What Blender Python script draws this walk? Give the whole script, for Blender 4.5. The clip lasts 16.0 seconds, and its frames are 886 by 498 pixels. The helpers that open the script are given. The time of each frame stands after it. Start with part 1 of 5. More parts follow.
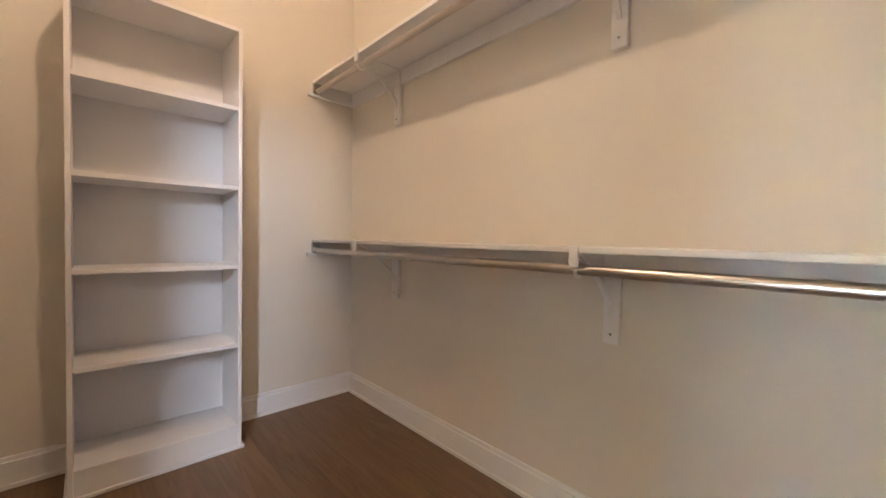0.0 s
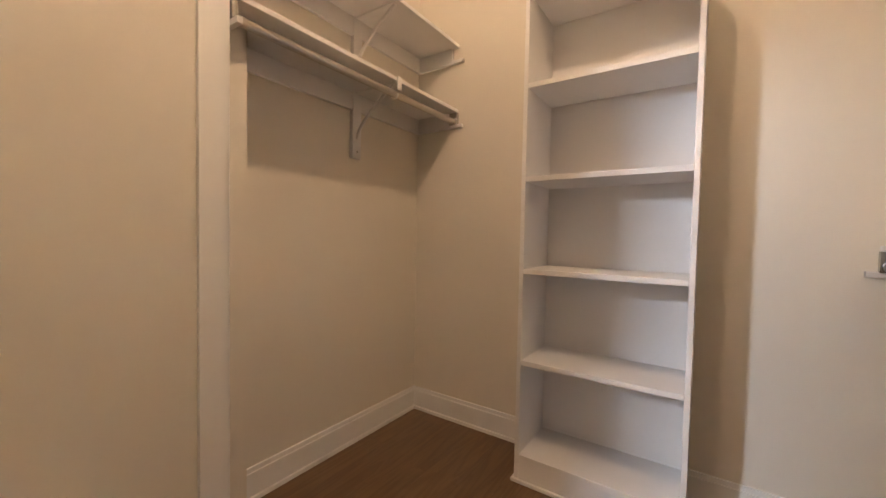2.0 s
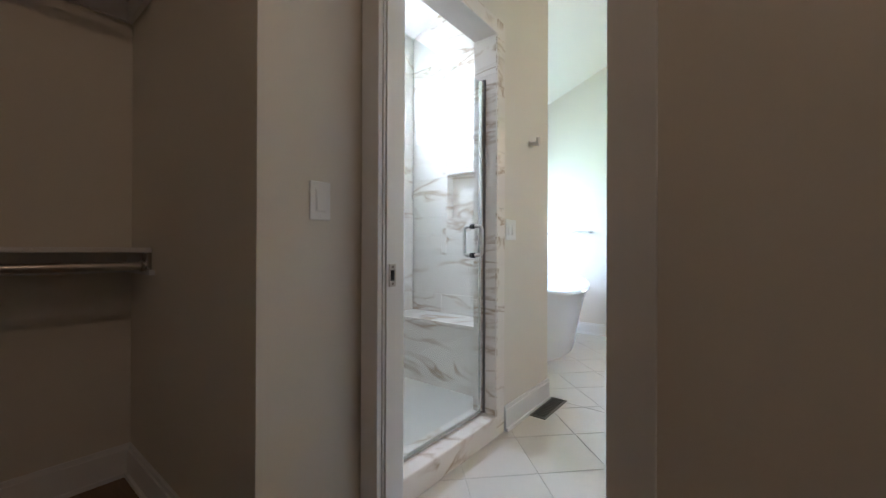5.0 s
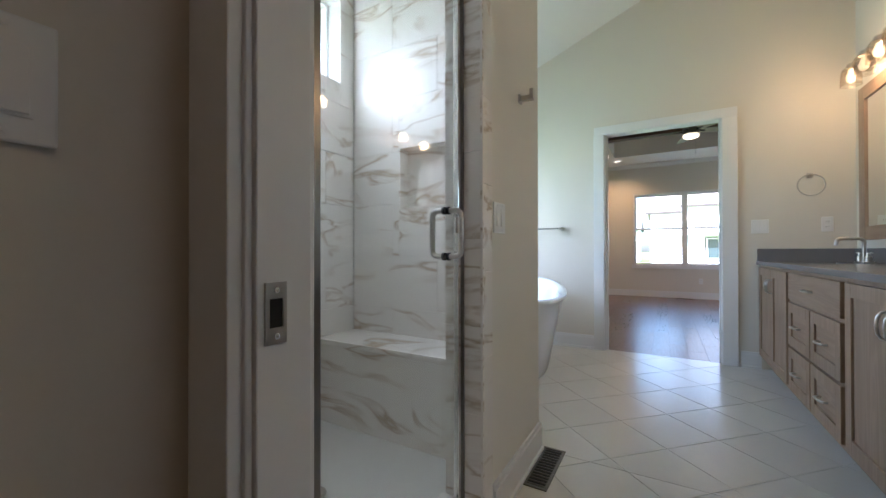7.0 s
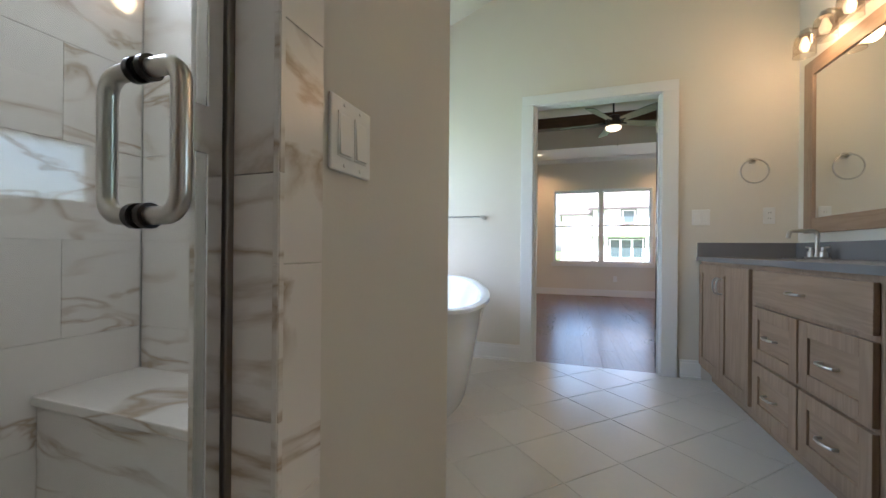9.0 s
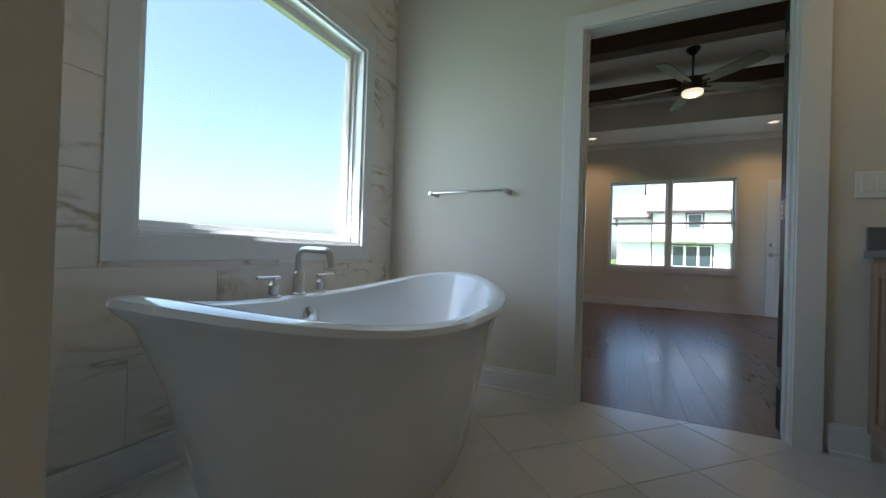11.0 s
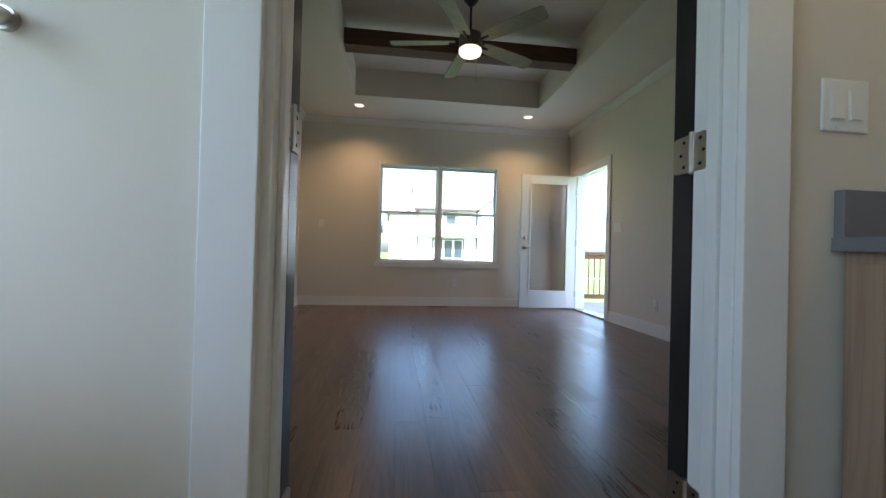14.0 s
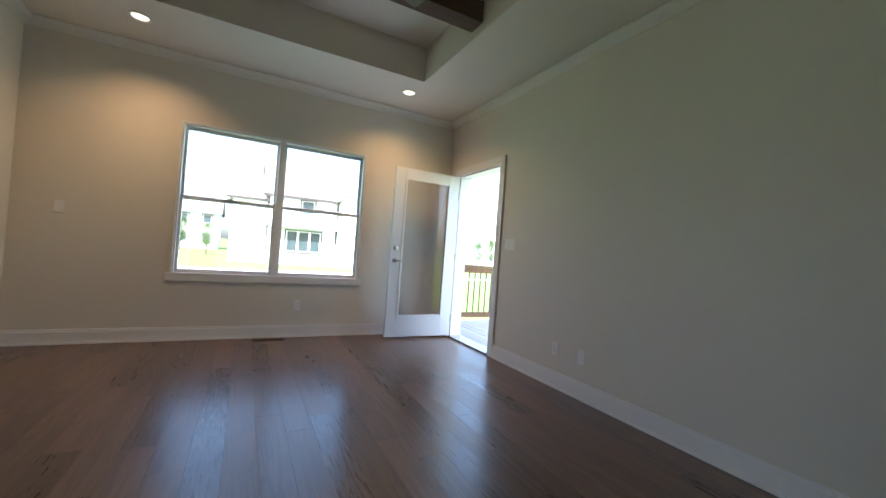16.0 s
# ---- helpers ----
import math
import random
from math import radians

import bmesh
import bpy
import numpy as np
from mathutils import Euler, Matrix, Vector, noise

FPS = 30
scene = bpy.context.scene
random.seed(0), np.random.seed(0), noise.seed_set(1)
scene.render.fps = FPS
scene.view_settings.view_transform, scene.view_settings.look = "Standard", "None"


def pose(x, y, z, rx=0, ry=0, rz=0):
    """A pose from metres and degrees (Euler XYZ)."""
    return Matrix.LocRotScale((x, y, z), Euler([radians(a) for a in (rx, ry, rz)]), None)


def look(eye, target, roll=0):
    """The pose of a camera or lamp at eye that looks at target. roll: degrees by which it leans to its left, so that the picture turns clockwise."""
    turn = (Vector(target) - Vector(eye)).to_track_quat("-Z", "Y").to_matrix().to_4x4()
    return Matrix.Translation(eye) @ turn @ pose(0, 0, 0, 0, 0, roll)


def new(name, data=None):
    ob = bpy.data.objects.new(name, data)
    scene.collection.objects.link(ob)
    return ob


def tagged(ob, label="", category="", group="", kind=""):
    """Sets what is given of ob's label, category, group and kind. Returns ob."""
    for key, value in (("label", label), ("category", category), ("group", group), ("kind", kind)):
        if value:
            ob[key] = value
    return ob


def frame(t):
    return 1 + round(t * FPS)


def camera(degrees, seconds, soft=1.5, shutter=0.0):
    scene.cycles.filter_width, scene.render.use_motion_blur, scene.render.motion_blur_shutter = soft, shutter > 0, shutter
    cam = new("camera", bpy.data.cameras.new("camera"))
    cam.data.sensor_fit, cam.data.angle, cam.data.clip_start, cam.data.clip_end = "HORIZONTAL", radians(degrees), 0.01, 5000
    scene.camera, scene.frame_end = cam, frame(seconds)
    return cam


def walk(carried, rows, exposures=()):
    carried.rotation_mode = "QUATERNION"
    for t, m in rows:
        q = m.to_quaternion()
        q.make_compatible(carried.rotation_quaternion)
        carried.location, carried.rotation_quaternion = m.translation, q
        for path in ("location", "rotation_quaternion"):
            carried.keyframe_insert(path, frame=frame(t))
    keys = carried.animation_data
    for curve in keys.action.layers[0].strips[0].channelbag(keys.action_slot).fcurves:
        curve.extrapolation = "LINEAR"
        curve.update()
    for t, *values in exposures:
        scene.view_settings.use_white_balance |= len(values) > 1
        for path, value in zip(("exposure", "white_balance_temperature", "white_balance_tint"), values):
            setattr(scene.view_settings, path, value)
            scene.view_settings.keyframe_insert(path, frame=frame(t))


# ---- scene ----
cam = camera(98.6, 16.0)
PATH = [
    (0, (-0.77, 0.559, 1.113), (0.691, -0.806, 1.061), 1.0),
    (0.5, (-0.698, 0.344, 1.088), (1.106, -0.518, 1.039), 0.9),
    (1, (-0.555, 0.129, 1.064), (1.43, -0.113, 1.026), 1.5),
    (1.5, (-0.373, -0.004, 1.105), (1.573, 0.453, 1.034), 1.7),
    (2, (-0.199, -0.048, 1.103), (1.452, 1.08, 1.032), 1.1),
    (2.5, (0.001, 0.034, 1.074), (1.064, 1.728, 1.053), 2.2),
    (2.9, (0.074, 0.002, 1.085), (0.38, 1.977, 1.016), 3.8),
    (3, (0.108, 0.017, 1.079), (0.201, 2.014, 1.011), 3.9),
    (3.5, (0.146, 0.058, 1.022), (-0.644, 1.895, 0.986), 2.9),
    (4.2, (-0.043, 0.159, 0.997), (-1.262, 1.744, 0.999), -0.4),
    (6.3, (-0.593, 0.733, 0.989), (-1.822, 2.311, 0.998), 0.8),
    (6.5, (-0.652, 0.79, 0.985), (-1.847, 2.394, 0.994), 0.3),
    (7, (-0.765, 0.925, 0.985), (-1.769, 2.654, 0.996), -0.1),
    (7.5, (-0.838, 1.088, 0.985), (-1.633, 2.923, 0.994), 0.4),
    (8, (-0.886, 1.301, 0.978), (-1.597, 3.17, 0.988), 1.1),
    (8.5, (-0.947, 1.498, 0.951), (-1.618, 3.387, 0.961), 0.6),
    (9, (-0.968, 1.751, 0.935), (-1.608, 3.645, 0.937), 0.5),
    (9.5, (-0.974, 1.996, 0.88), (-1.66, 3.874, 0.901), 1.2),
    (9.7, (-0.945, 2.105, 0.862), (-1.697, 3.958, 0.889), 1.9),
    (12, (-1.09, 3.208, 0.83), (-1.973, 5.003, 0.84), 1.8),
    (12.5, (-1.097, 3.502, 0.825), (-1.621, 5.432, 0.84), 1.9),
    (13, (-1.109, 3.75, 0.813), (-1.255, 5.744, 0.828), 1.0),
    (13.5, (-1.105, 3.990, 0.806), (-0.976, 5.985, 0.825), 1.0),
    (14, (-1.031, 4.28, 0.845), (-0.794, 6.266, 0.862), 1.5),
    (14.5, (-0.982, 4.547, 0.906), (-0.725, 6.53, 0.924), 1.1),
    (15, (-0.971, 4.808, 0.971), (-0.647, 6.782, 0.993), 0.1),
    (15.5, (-0.867, 5.154, 0.983), (-0.399, 7.098, 1.027), 1.8),
    (16, (-0.702, 5.629, 1.076), (0.221, 7.403, 1.099), 4.3),
]
EXPOSURES = [(0.0, 6.05, 5750, 14), (0.6, 6.1, 6250, 14), (2.0, 6.1, 6100, 14), (2.5, 6.1, 6100, 14), (3.0, 5.3, 5600, 13), (3.5, 4.95, 5450, 13), (4.2, 4.65, 5350, 14), (6.3, 3.1, 5200, 13), (7.0, 3.1, 5450, 14), (9.7, 2.8, 5750, 15),
             (12.0, 1.15, 5450, 4), (12.5, 1.2, 5500, 6), (13.0, 2.3, 5600, 8), (13.5, 2.65, 5650, 10), (14.0, 2.5, 5600, 10), (15.0, 2.55, 5800, 10), (15.5, 2.75, 5800, 11), (16.0, 2.7, 5700, 10)]
walk(cam, [(t, look(eye, target, roll)) for t, eye, target, roll in PATH], EXPOSURES)

# ---- world and large lights ----
world = bpy.data.worlds.new("world")
scene.world = world
world.use_nodes = True
wn, wl = world.node_tree.nodes, world.node_tree.links
sky = wn.new("ShaderNodeTexSky")
sky.sky_type, sky.sun_disc = "NISHITA", False
sky.dust_density, sky.ozone_density = 3.0, 0.0
sky.sun_elevation, sky.sun_rotation = radians(55), radians(197)
wl.new(sky.outputs[0], wn["Background"].inputs[0])
wn["Background"].inputs[1].default_value = 0.15
sun = new("sun", bpy.data.lights.new("sun", "SUN"))
sun.data.energy, sun.data.angle, sun.data.color = 5.0, radians(0.5), (1.0, 0.95, 0.88)
sun.matrix_world = look((0, 0, 30), (5, 16, 6))


def area(name, eye, target, sx, sy, watts, color):
    d = bpy.data.lights.new(name, "AREA")
    d.shape, d.size, d.size_y, d.energy, d.color = "RECTANGLE", sx, sy, watts, color
    ob = new(name, d)
    ob.matrix_world = look(eye, target)
    return ob


area("window_light_tub", (-2.62, 4.02, 1.48), (0, 4.02, 1.3), 1.2, 1.2, 1.8, (0.68, 0.91, 1.0))
area("window_light_shower", (-2.60, 2.17, 2.22), (-1.6, 1.4, 0.9), 0.42, 0.36, 2.6, (0.92, 0.95, 1.0))
area("window_light_bedroom", (-0.38, 10.345, 1.43), (-0.38, 0, 1.0), 1.7, 1.4, 0.85, (0.45, 0.72, 1.0))
area("door_light_bedroom", (1.86, 9.53, 1.1), (0, 9.2, 0.8), 0.8, 2.0, 0.35, (0.70, 0.9, 1.0))


def bulb(name, x, y, z, watts, color, r=0.04):
    d = bpy.data.lights.new(name, "POINT")
    d.energy, d.color, d.shadow_soft_size = watts, color, r
    ob = new(name, d)
    ob.location = (x, y, z)
    return ob


bulb("closet_bulb", 0.31, 0.31, 2.93, 0.64, (1.0, 0.65, 0.38), 0.045)


def spot(name, x, y, z, watts):
    d = bpy.data.lights.new(name, "SPOT")
    d.energy, d.color, d.spot_size, d.spot_blend, d.shadow_soft_size = watts, (1.0, 0.58, 0.27), radians(140), 1.0, 0.05
    ob = new(name, d)
    ob.location = (x, y, z)
    return ob


# ---- materials ----
def mat(name, color, rough=0.6, metal=0.0, grain=0.0, scale=40.0, bump=0.0, blotch=0.0, per_object=0.0, coat=0.0, stretch=(1, 1, 1)):
    """A plain surface with fine grain, wide blotches, relief and a shift of its own for each object."""
    m = bpy.data.materials.new(name)
    m.use_nodes = True
    n, l = m.node_tree.nodes, m.node_tree.links
    b = n["Principled BSDF"]
    b.inputs["Base Color"].default_value = (*color, 1)
    b.inputs["Roughness"].default_value, b.inputs["Metallic"].default_value = rough, metal
    b.inputs["Coat Weight"].default_value = coat
    b.inputs["Coat Roughness"].default_value = 0.08
    co = n.new("ShaderNodeTexCoord")
    mp = n.new("ShaderNodeMapping")
    mp.inputs["Scale"].default_value = stretch
    l.new(co.outputs["Object"], mp.inputs["Vector"])
    fine = n.new("ShaderNodeTexNoise")
    fine.inputs["Scale"].default_value, fine.inputs["Detail"].default_value = scale, 6
    l.new(mp.outputs[0], fine.inputs["Vector"])
    wide = n.new("ShaderNodeTexNoise")
    wide.inputs["Scale"].default_value, wide.inputs["Detail"].default_value = 1.7, 3
    l.new(mp.outputs[0], wide.inputs["Vector"])
    total = n.new("ShaderNodeMath")
    total.operation = "MULTIPLY_ADD"
    total.inputs[1].default_value, total.inputs[2].default_value = grain, 1 - grain / 2
    l.new(fine.outputs[0], total.inputs[0])
    tot2 = n.new("ShaderNodeMath")
    tot2.operation = "MULTIPLY_ADD"
    tot2.inputs[1].default_value = blotch
    l.new(wide.outputs[0], tot2.inputs[0])
    l.new(total.outputs[0], tot2.inputs[2])
    info = n.new("ShaderNodeObjectInfo")
    tot3 = n.new("ShaderNodeMath")
    tot3.operation = "MULTIPLY_ADD"
    tot3.inputs[1].default_value = per_object
    l.new(info.outputs["Random"], tot3.inputs[0])
    l.new(tot2.outputs[0], tot3.inputs[2])
    sub = n.new("ShaderNodeMath")
    sub.operation, sub.inputs[1].default_value = "SUBTRACT", blotch / 2 + per_object / 2
    l.new(tot3.outputs[0], sub.inputs[0])
    mix = n.new("ShaderNodeVectorMath")
    mix.operation = "SCALE"
    mix.inputs[0].default_value = color
    l.new(sub.outputs[0], mix.inputs["Scale"])
    l.new(mix.outputs[0], b.inputs["Base Color"])
    if bump:
        bp = n.new("ShaderNodeBump")
        bp.inputs["Strength"].default_value, bp.inputs["Distance"].default_value = bump, 0.002
        l.new(fine.outputs[0], bp.inputs["Height"])
        l.new(bp.outputs[0], b.inputs["Normal"])
    return m


def wood_mat(name, dark, light, rough, per_object=0.5, axis=1, coat=0.0):
    """Wood with grain drawn out along one axis; each board has its own tone."""
    m = bpy.data.materials.new(name)
    m.use_nodes = True
    n, l = m.node_tree.nodes, m.node_tree.links
    b = n["Principled BSDF"]
    b.inputs["Coat Weight"].default_value, b.inputs["Coat Roughness"].default_value = coat, 0.18
    co, info, mp = n.new("ShaderNodeTexCoord"), n.new("ShaderNodeObjectInfo"), n.new("ShaderNodeMapping")
    st = [9.0, 9.0, 9.0]
    st[axis] = 0.7
    mp.inputs["Scale"].default_value = st
    off = n.new("ShaderNodeVectorMath")
    off.operation = "MULTIPLY_ADD"
    off.inputs[1].default_value = (1, 1, 1)
    comb = n.new("ShaderNodeMath")
    comb.operation, comb.inputs[1].default_value = "MULTIPLY", 37.0
    l.new(info.outputs["Random"], comb.inputs[0])
    l.new(co.outputs["Object"], off.inputs[0])
    l.new(comb.outputs[0], off.inputs[2])
    l.new(off.outputs[0], mp.inputs["Vector"])
    big, fine = n.new("ShaderNodeTexNoise"), n.new("ShaderNodeTexNoise")
    big.inputs["Scale"].default_value, big.inputs["Detail"].default_value, big.inputs["Distortion"].default_value = 1.3, 4, 1.6
    fine.inputs["Scale"].default_value, fine.inputs["Detail"].default_value = 9.0, 5
    l.new(mp.outputs[0], big.inputs["Vector"])
    l.new(mp.outputs[0], fine.inputs["Vector"])
    rings = n.new("ShaderNodeMath")
    rings.operation, rings.inputs[1].default_value = "MULTIPLY", 9.0
    l.new(big.outputs[0], rings.inputs[0])
    fr = n.new("ShaderNodeMath")
    fr.operation = "PINGPONG"
    fr.inputs[1].default_value = 1.0
    l.new(rings.outputs[0], fr.inputs[0])
    a = n.new("ShaderNodeMath")
    a.operation, a.inputs[1].default_value = "MULTIPLY_ADD", 0.35
    l.new(fr.outputs[0], a.inputs[0])
    f2 = n.new("ShaderNodeMath")
    f2.operation, f2.inputs[1].default_value = "MULTIPLY", 0.45
    l.new(fine.outputs[0], f2.inputs[0])
    l.new(f2.outputs[0], a.inputs[2])
    c = n.new("ShaderNodeMath")
    c.operation, c.inputs[1].default_value = "MULTIPLY_ADD", per_object
    l.new(info.outputs["Random"], c.inputs[0])
    l.new(a.outputs[0], c.inputs[2])
    d = n.new("ShaderNodeMath")
    d.operation, d.inputs[1].default_value, d.use_clamp = "SUBTRACT", per_object / 2, True
    l.new(c.outputs[0], d.inputs[0])
    ramp = n.new("ShaderNodeValToRGB")
    ramp.color_ramp.elements[0].color, ramp.color_ramp.elements[1].color = (*dark, 1), (*light, 1)
    l.new(d.outputs[0], ramp.inputs[0])
    l.new(ramp.outputs[0], b.inputs["Base Color"])
    rr = n.new("ShaderNodeMath")
    rr.operation, rr.inputs[1].default_value, rr.inputs[2].default_value = "MULTIPLY_ADD", 0.18, rough - 0.09
    l.new(fine.outputs[0], rr.inputs[0])
    own = n.new("ShaderNodeMath")
    own.operation, own.inputs[1].default_value = "MULTIPLY_ADD", 0.12
    l.new(info.outputs["Random"], own.inputs[0])
    l.new(rr.outputs[0], own.inputs[2])
    l.new(own.outputs[0], b.inputs["Roughness"])
    bp = n.new("ShaderNodeBump")
    bp.inputs["Strength"].default_value, bp.inputs["Distance"].default_value = 0.14, 0.0004
    l.new(a.outputs[0], bp.inputs["Height"])
    l.new(bp.outputs[0], b.inputs["Normal"])
    return m


def marble_mat(name, base, vein, rough, coat=0.0):
    """White marble with slanting soft brown-grey veins; each tile is cut from another place."""
    m = bpy.data.materials.new(name)
    m.use_nodes = True
    n, l = m.node_tree.nodes, m.node_tree.links
    b = n["Principled BSDF"]
    b.inputs["Roughness"].default_value = rough
    co, info = n.new("ShaderNodeTexCoord"), n.new("ShaderNodeObjectInfo")
    off = n.new("ShaderNodeVectorMath")
    off.operation, off.inputs[1].default_value = "MULTIPLY_ADD", (1, 1, 1)
    k = n.new("ShaderNodeMath")
    k.operation, k.inputs[1].default_value = "MULTIPLY", 3.7
    l.new(info.outputs["Random"], k.inputs[0])
    l.new(co.outputs["Object"], off.inputs[0])
    l.new(k.outputs[0], off.inputs[2])
    rot = n.new("ShaderNodeMapping")
    rot.inputs["Rotation"].default_value, rot.inputs["Scale"].default_value = (0.65, 0.6, 0.3), (0.8, 0.8, 2.1)
    l.new(off.outputs[0], rot.inputs["Vector"])
    nz = n.new("ShaderNodeTexNoise")
    nz.inputs["Scale"].default_value, nz.inputs["Detail"].default_value, nz.inputs["Distortion"].default_value = 2.3, 8, 1.1
    l.new(rot.outputs[0], nz.inputs["Vector"])
    dist = n.new("ShaderNodeMath")
    dist.operation, dist.inputs[1].default_value = "SUBTRACT", 0.5
    l.new(nz.outputs[0], dist.inputs[0])
    ab = n.new("ShaderNodeMath")
    ab.operation = "ABSOLUTE"
    l.new(dist.outputs[0], ab.inputs[0])
    ramp = n.new("ShaderNodeValToRGB")
    e = ramp.color_ramp.elements
    e[0].position, e[0].color = 0.0, (0.85, 0.85, 0.85, 1)
    e[1].position, e[1].color = 0.05, (0, 0, 0, 1)
    x = e.new(0.02)
    x.color = (0.45, 0.45, 0.45, 1)
    l.new(ab.outputs[0], ramp.inputs[0])
    mask = n.new("ShaderNodeTexNoise")
    mask.inputs["Scale"].default_value, mask.inputs["Detail"].default_value = 2.2, 2
    l.new(rot.outputs[0], mask.inputs["Vector"])
    mr = n.new("ShaderNodeMapRange")
    mr.inputs["From Min"].default_value, mr.inputs["From Max"].default_value = 0.42, 0.60
    l.new(mask.outputs[0], mr.inputs["Value"])
    mul = n.new("ShaderNodeMath")
    mul.operation = "MULTIPLY"
    l.new(ramp.outputs[0], mul.inputs[0])
    l.new(mr.outputs[0], mul.inputs[1])
    mix = n.new("ShaderNodeMix")
    mix.data_type = "RGBA"
    mix.inputs["A"].default_value, mix.inputs["B"].default_value = (*base, 1), (*vein, 1)
    l.new(mul.outputs[0], mix.inputs["Factor"])
    cloud = n.new("ShaderNodeMix")
    cloud.data_type, cloud.blend_type = "RGBA", "MULTIPLY"
    cloud.inputs["Factor"].default_value = 0.08
    l.new(mix.outputs["Result"], cloud.inputs["A"])
    l.new(mask.outputs[0], cloud.inputs["B"])
    l.new(cloud.outputs["Result"], b.inputs["Base Color"])
    return m


def glow_mat(name, color, strength):
    m = bpy.data.materials.new(name)
    m.use_nodes = True
    b = m.node_tree.nodes["Principled BSDF"]
    b.inputs["Base Color"].default_value = (0.9, 0.88, 0.82, 1)
    b.inputs["Emission Color"].default_value, b.inputs["Emission Strength"].default_value = (*color, 1), strength
    return m


def glass_mat(name, color=(1, 1, 1), clear=0.9, rough=0.0):
    """Thin pane: sees straight through, with a real gloss that grows at a slant."""
    m = bpy.data.materials.new(name)
    m.use_nodes = True
    n, l = m.node_tree.nodes, m.node_tree.links
    out = n["Material Output"]
    n.remove(n["Principled BSDF"])
    tr, gl, mx, fr = n.new("ShaderNodeBsdfTransparent"), n.new("ShaderNodeBsdfGlossy"), n.new("ShaderNodeMixShader"), n.new("ShaderNodeMath")
    lw, pw = n.new("ShaderNodeLayerWeight"), n.new("ShaderNodeMath")
    pw.operation, pw.inputs[1].default_value = "POWER", 5.0
    fr.operation, fr.inputs[1].default_value, fr.inputs[2].default_value = "MULTIPLY_ADD", 0.85, 0.035
    l.new(lw.outputs["Facing"], pw.inputs[0])
    l.new(pw.outputs[0], fr.inputs[0])
    tr.inputs[0].default_value = (*[c * clear for c in color], 1)
    gl.inputs["Roughness"].default_value = rough
    l.new(fr.outputs[0], mx.inputs[0])
    l.new(tr.outputs[0], mx.inputs[1])
    l.new(gl.outputs[0], mx.inputs[2])
    l.new(mx.outputs[0], out.inputs[0])
    return m


PAINT = mat("wall_paint", (0.72, 0.68, 0.60), 0.75, grain=0.03, scale=160, bump=0.12, blotch=0.04)
CEIL = mat("ceiling_paint", (0.74, 0.73, 0.68), 0.85, grain=0.03, scale=120, bump=0.15, blotch=0.04)
TRIM = mat("trim_paint", (0.80, 0.80, 0.79), 0.38, grain=0.02, scale=60, bump=0.05, blotch=0.03)
SHELFW = mat("shelf_paint", (0.78, 0.77, 0.76), 0.45, grain=0.03, scale=70, bump=0.06, blotch=0.04)
BLACK = mat("black_paint", (0.012, 0.012, 0.013), 0.35, grain=0.2, scale=50, bump=0.05)
DARK = mat("dark_void", (0.01, 0.01, 0.01), 0.8)
STEEL = mat("brushed_nickel", (0.55, 0.52, 0.48), 0.28, 1.0, grain=0.08, scale=200, bump=0.03)
CHROME = mat("chrome", (0.72, 0.72, 0.72), 0.14, 1.0, grain=0.03, scale=120)
ALU = mat("satin_aluminium", (0.5, 0.49, 0.47), 0.25, 1.0, grain=0.08, scale=150)
BRONZE = mat("dark_bronze", (0.16, 0.14, 0.12), 0.4, 0.7, grain=0.1, scale=120)
# satin aluminium with the dark surroundings it mirrors put into its colour
ALU_DARK_REFLECTION = mat("satin_metal_dark_reflection", (0.24, 0.22, 0.20), 0.28, 1.0, grain=0.08, scale=150)
PLASTIC = mat("white_plastic", (0.82, 0.82, 0.80), 0.35, grain=0.02, scale=40)
ACRYL = mat("white_acrylic", (0.82, 0.84, 0.86), 0.07, grain=0.0, coat=0.6)
QUARTZ = mat("grey_quartz", (0.19, 0.19, 0.20), 0.22, grain=0.25, scale=300, blotch=0.05)
CABW = wood_mat("cabinet_wood", (0.24, 0.155, 0.10), (0.44, 0.31, 0.21), 0.42, 0.12, axis=2)
CABH = wood_mat("cabinet_wood_level", (0.24, 0.155, 0.10), (0.44, 0.31, 0.21), 0.42, 0.12, axis=1)
FLOORW = wood_mat("oak_floor", (0.090, 0.054, 0.040), (0.215, 0.135, 0.097), 0.28, 0.75, axis=1, coat=0.25)
CLOSETW = wood_mat("closet_floor_wood", (0.12, 0.070, 0.036), (0.23, 0.145, 0.08), 0.42, 0.25, axis=0)
BEAMW = wood_mat("beam_wood", (0.06, 0.035, 0.02), (0.16, 0.095, 0.055), 0.6, 0.2, axis=0)
BLADEW = wood_mat("fan_blade_wood", (0.20, 0.20, 0.14), (0.36, 0.36, 0.26), 0.5, 0.2, axis=0)
DECKW = wood_mat("deck_wood", (0.10, 0.055, 0.028), (0.24, 0.14, 0.07), 0.7, 0.3, axis=1)
DECKG = mat("deck_boards", (0.42, 0.41, 0.42), 0.7, grain=0.2, scale=30, per_object=0.15)
MARBLE = marble_mat("marble_tile", (0.90, 0.85, 0.79), (0.46, 0.34, 0.22), 0.25)
GROUT = mat("grout", (0.62, 0.60, 0.56), 0.9, grain=0.15, scale=120)
TILE = mat("floor_tile", (0.70, 0.67, 0.62), 0.22, grain=0.05, scale=30, blotch=0.06, per_object=0.05)
GLASS = glass_mat("clear_glass")
SGLASS = glass_mat("shower_glass", (0.97, 1.0, 0.985), 0.95)
MIRROR = mat("mirror_silver", (0.86, 0.88, 0.86), 0.01, 1.0)
GLOW = glow_mat("lamp_glow", (1.0, 0.62, 0.30), 0.07)
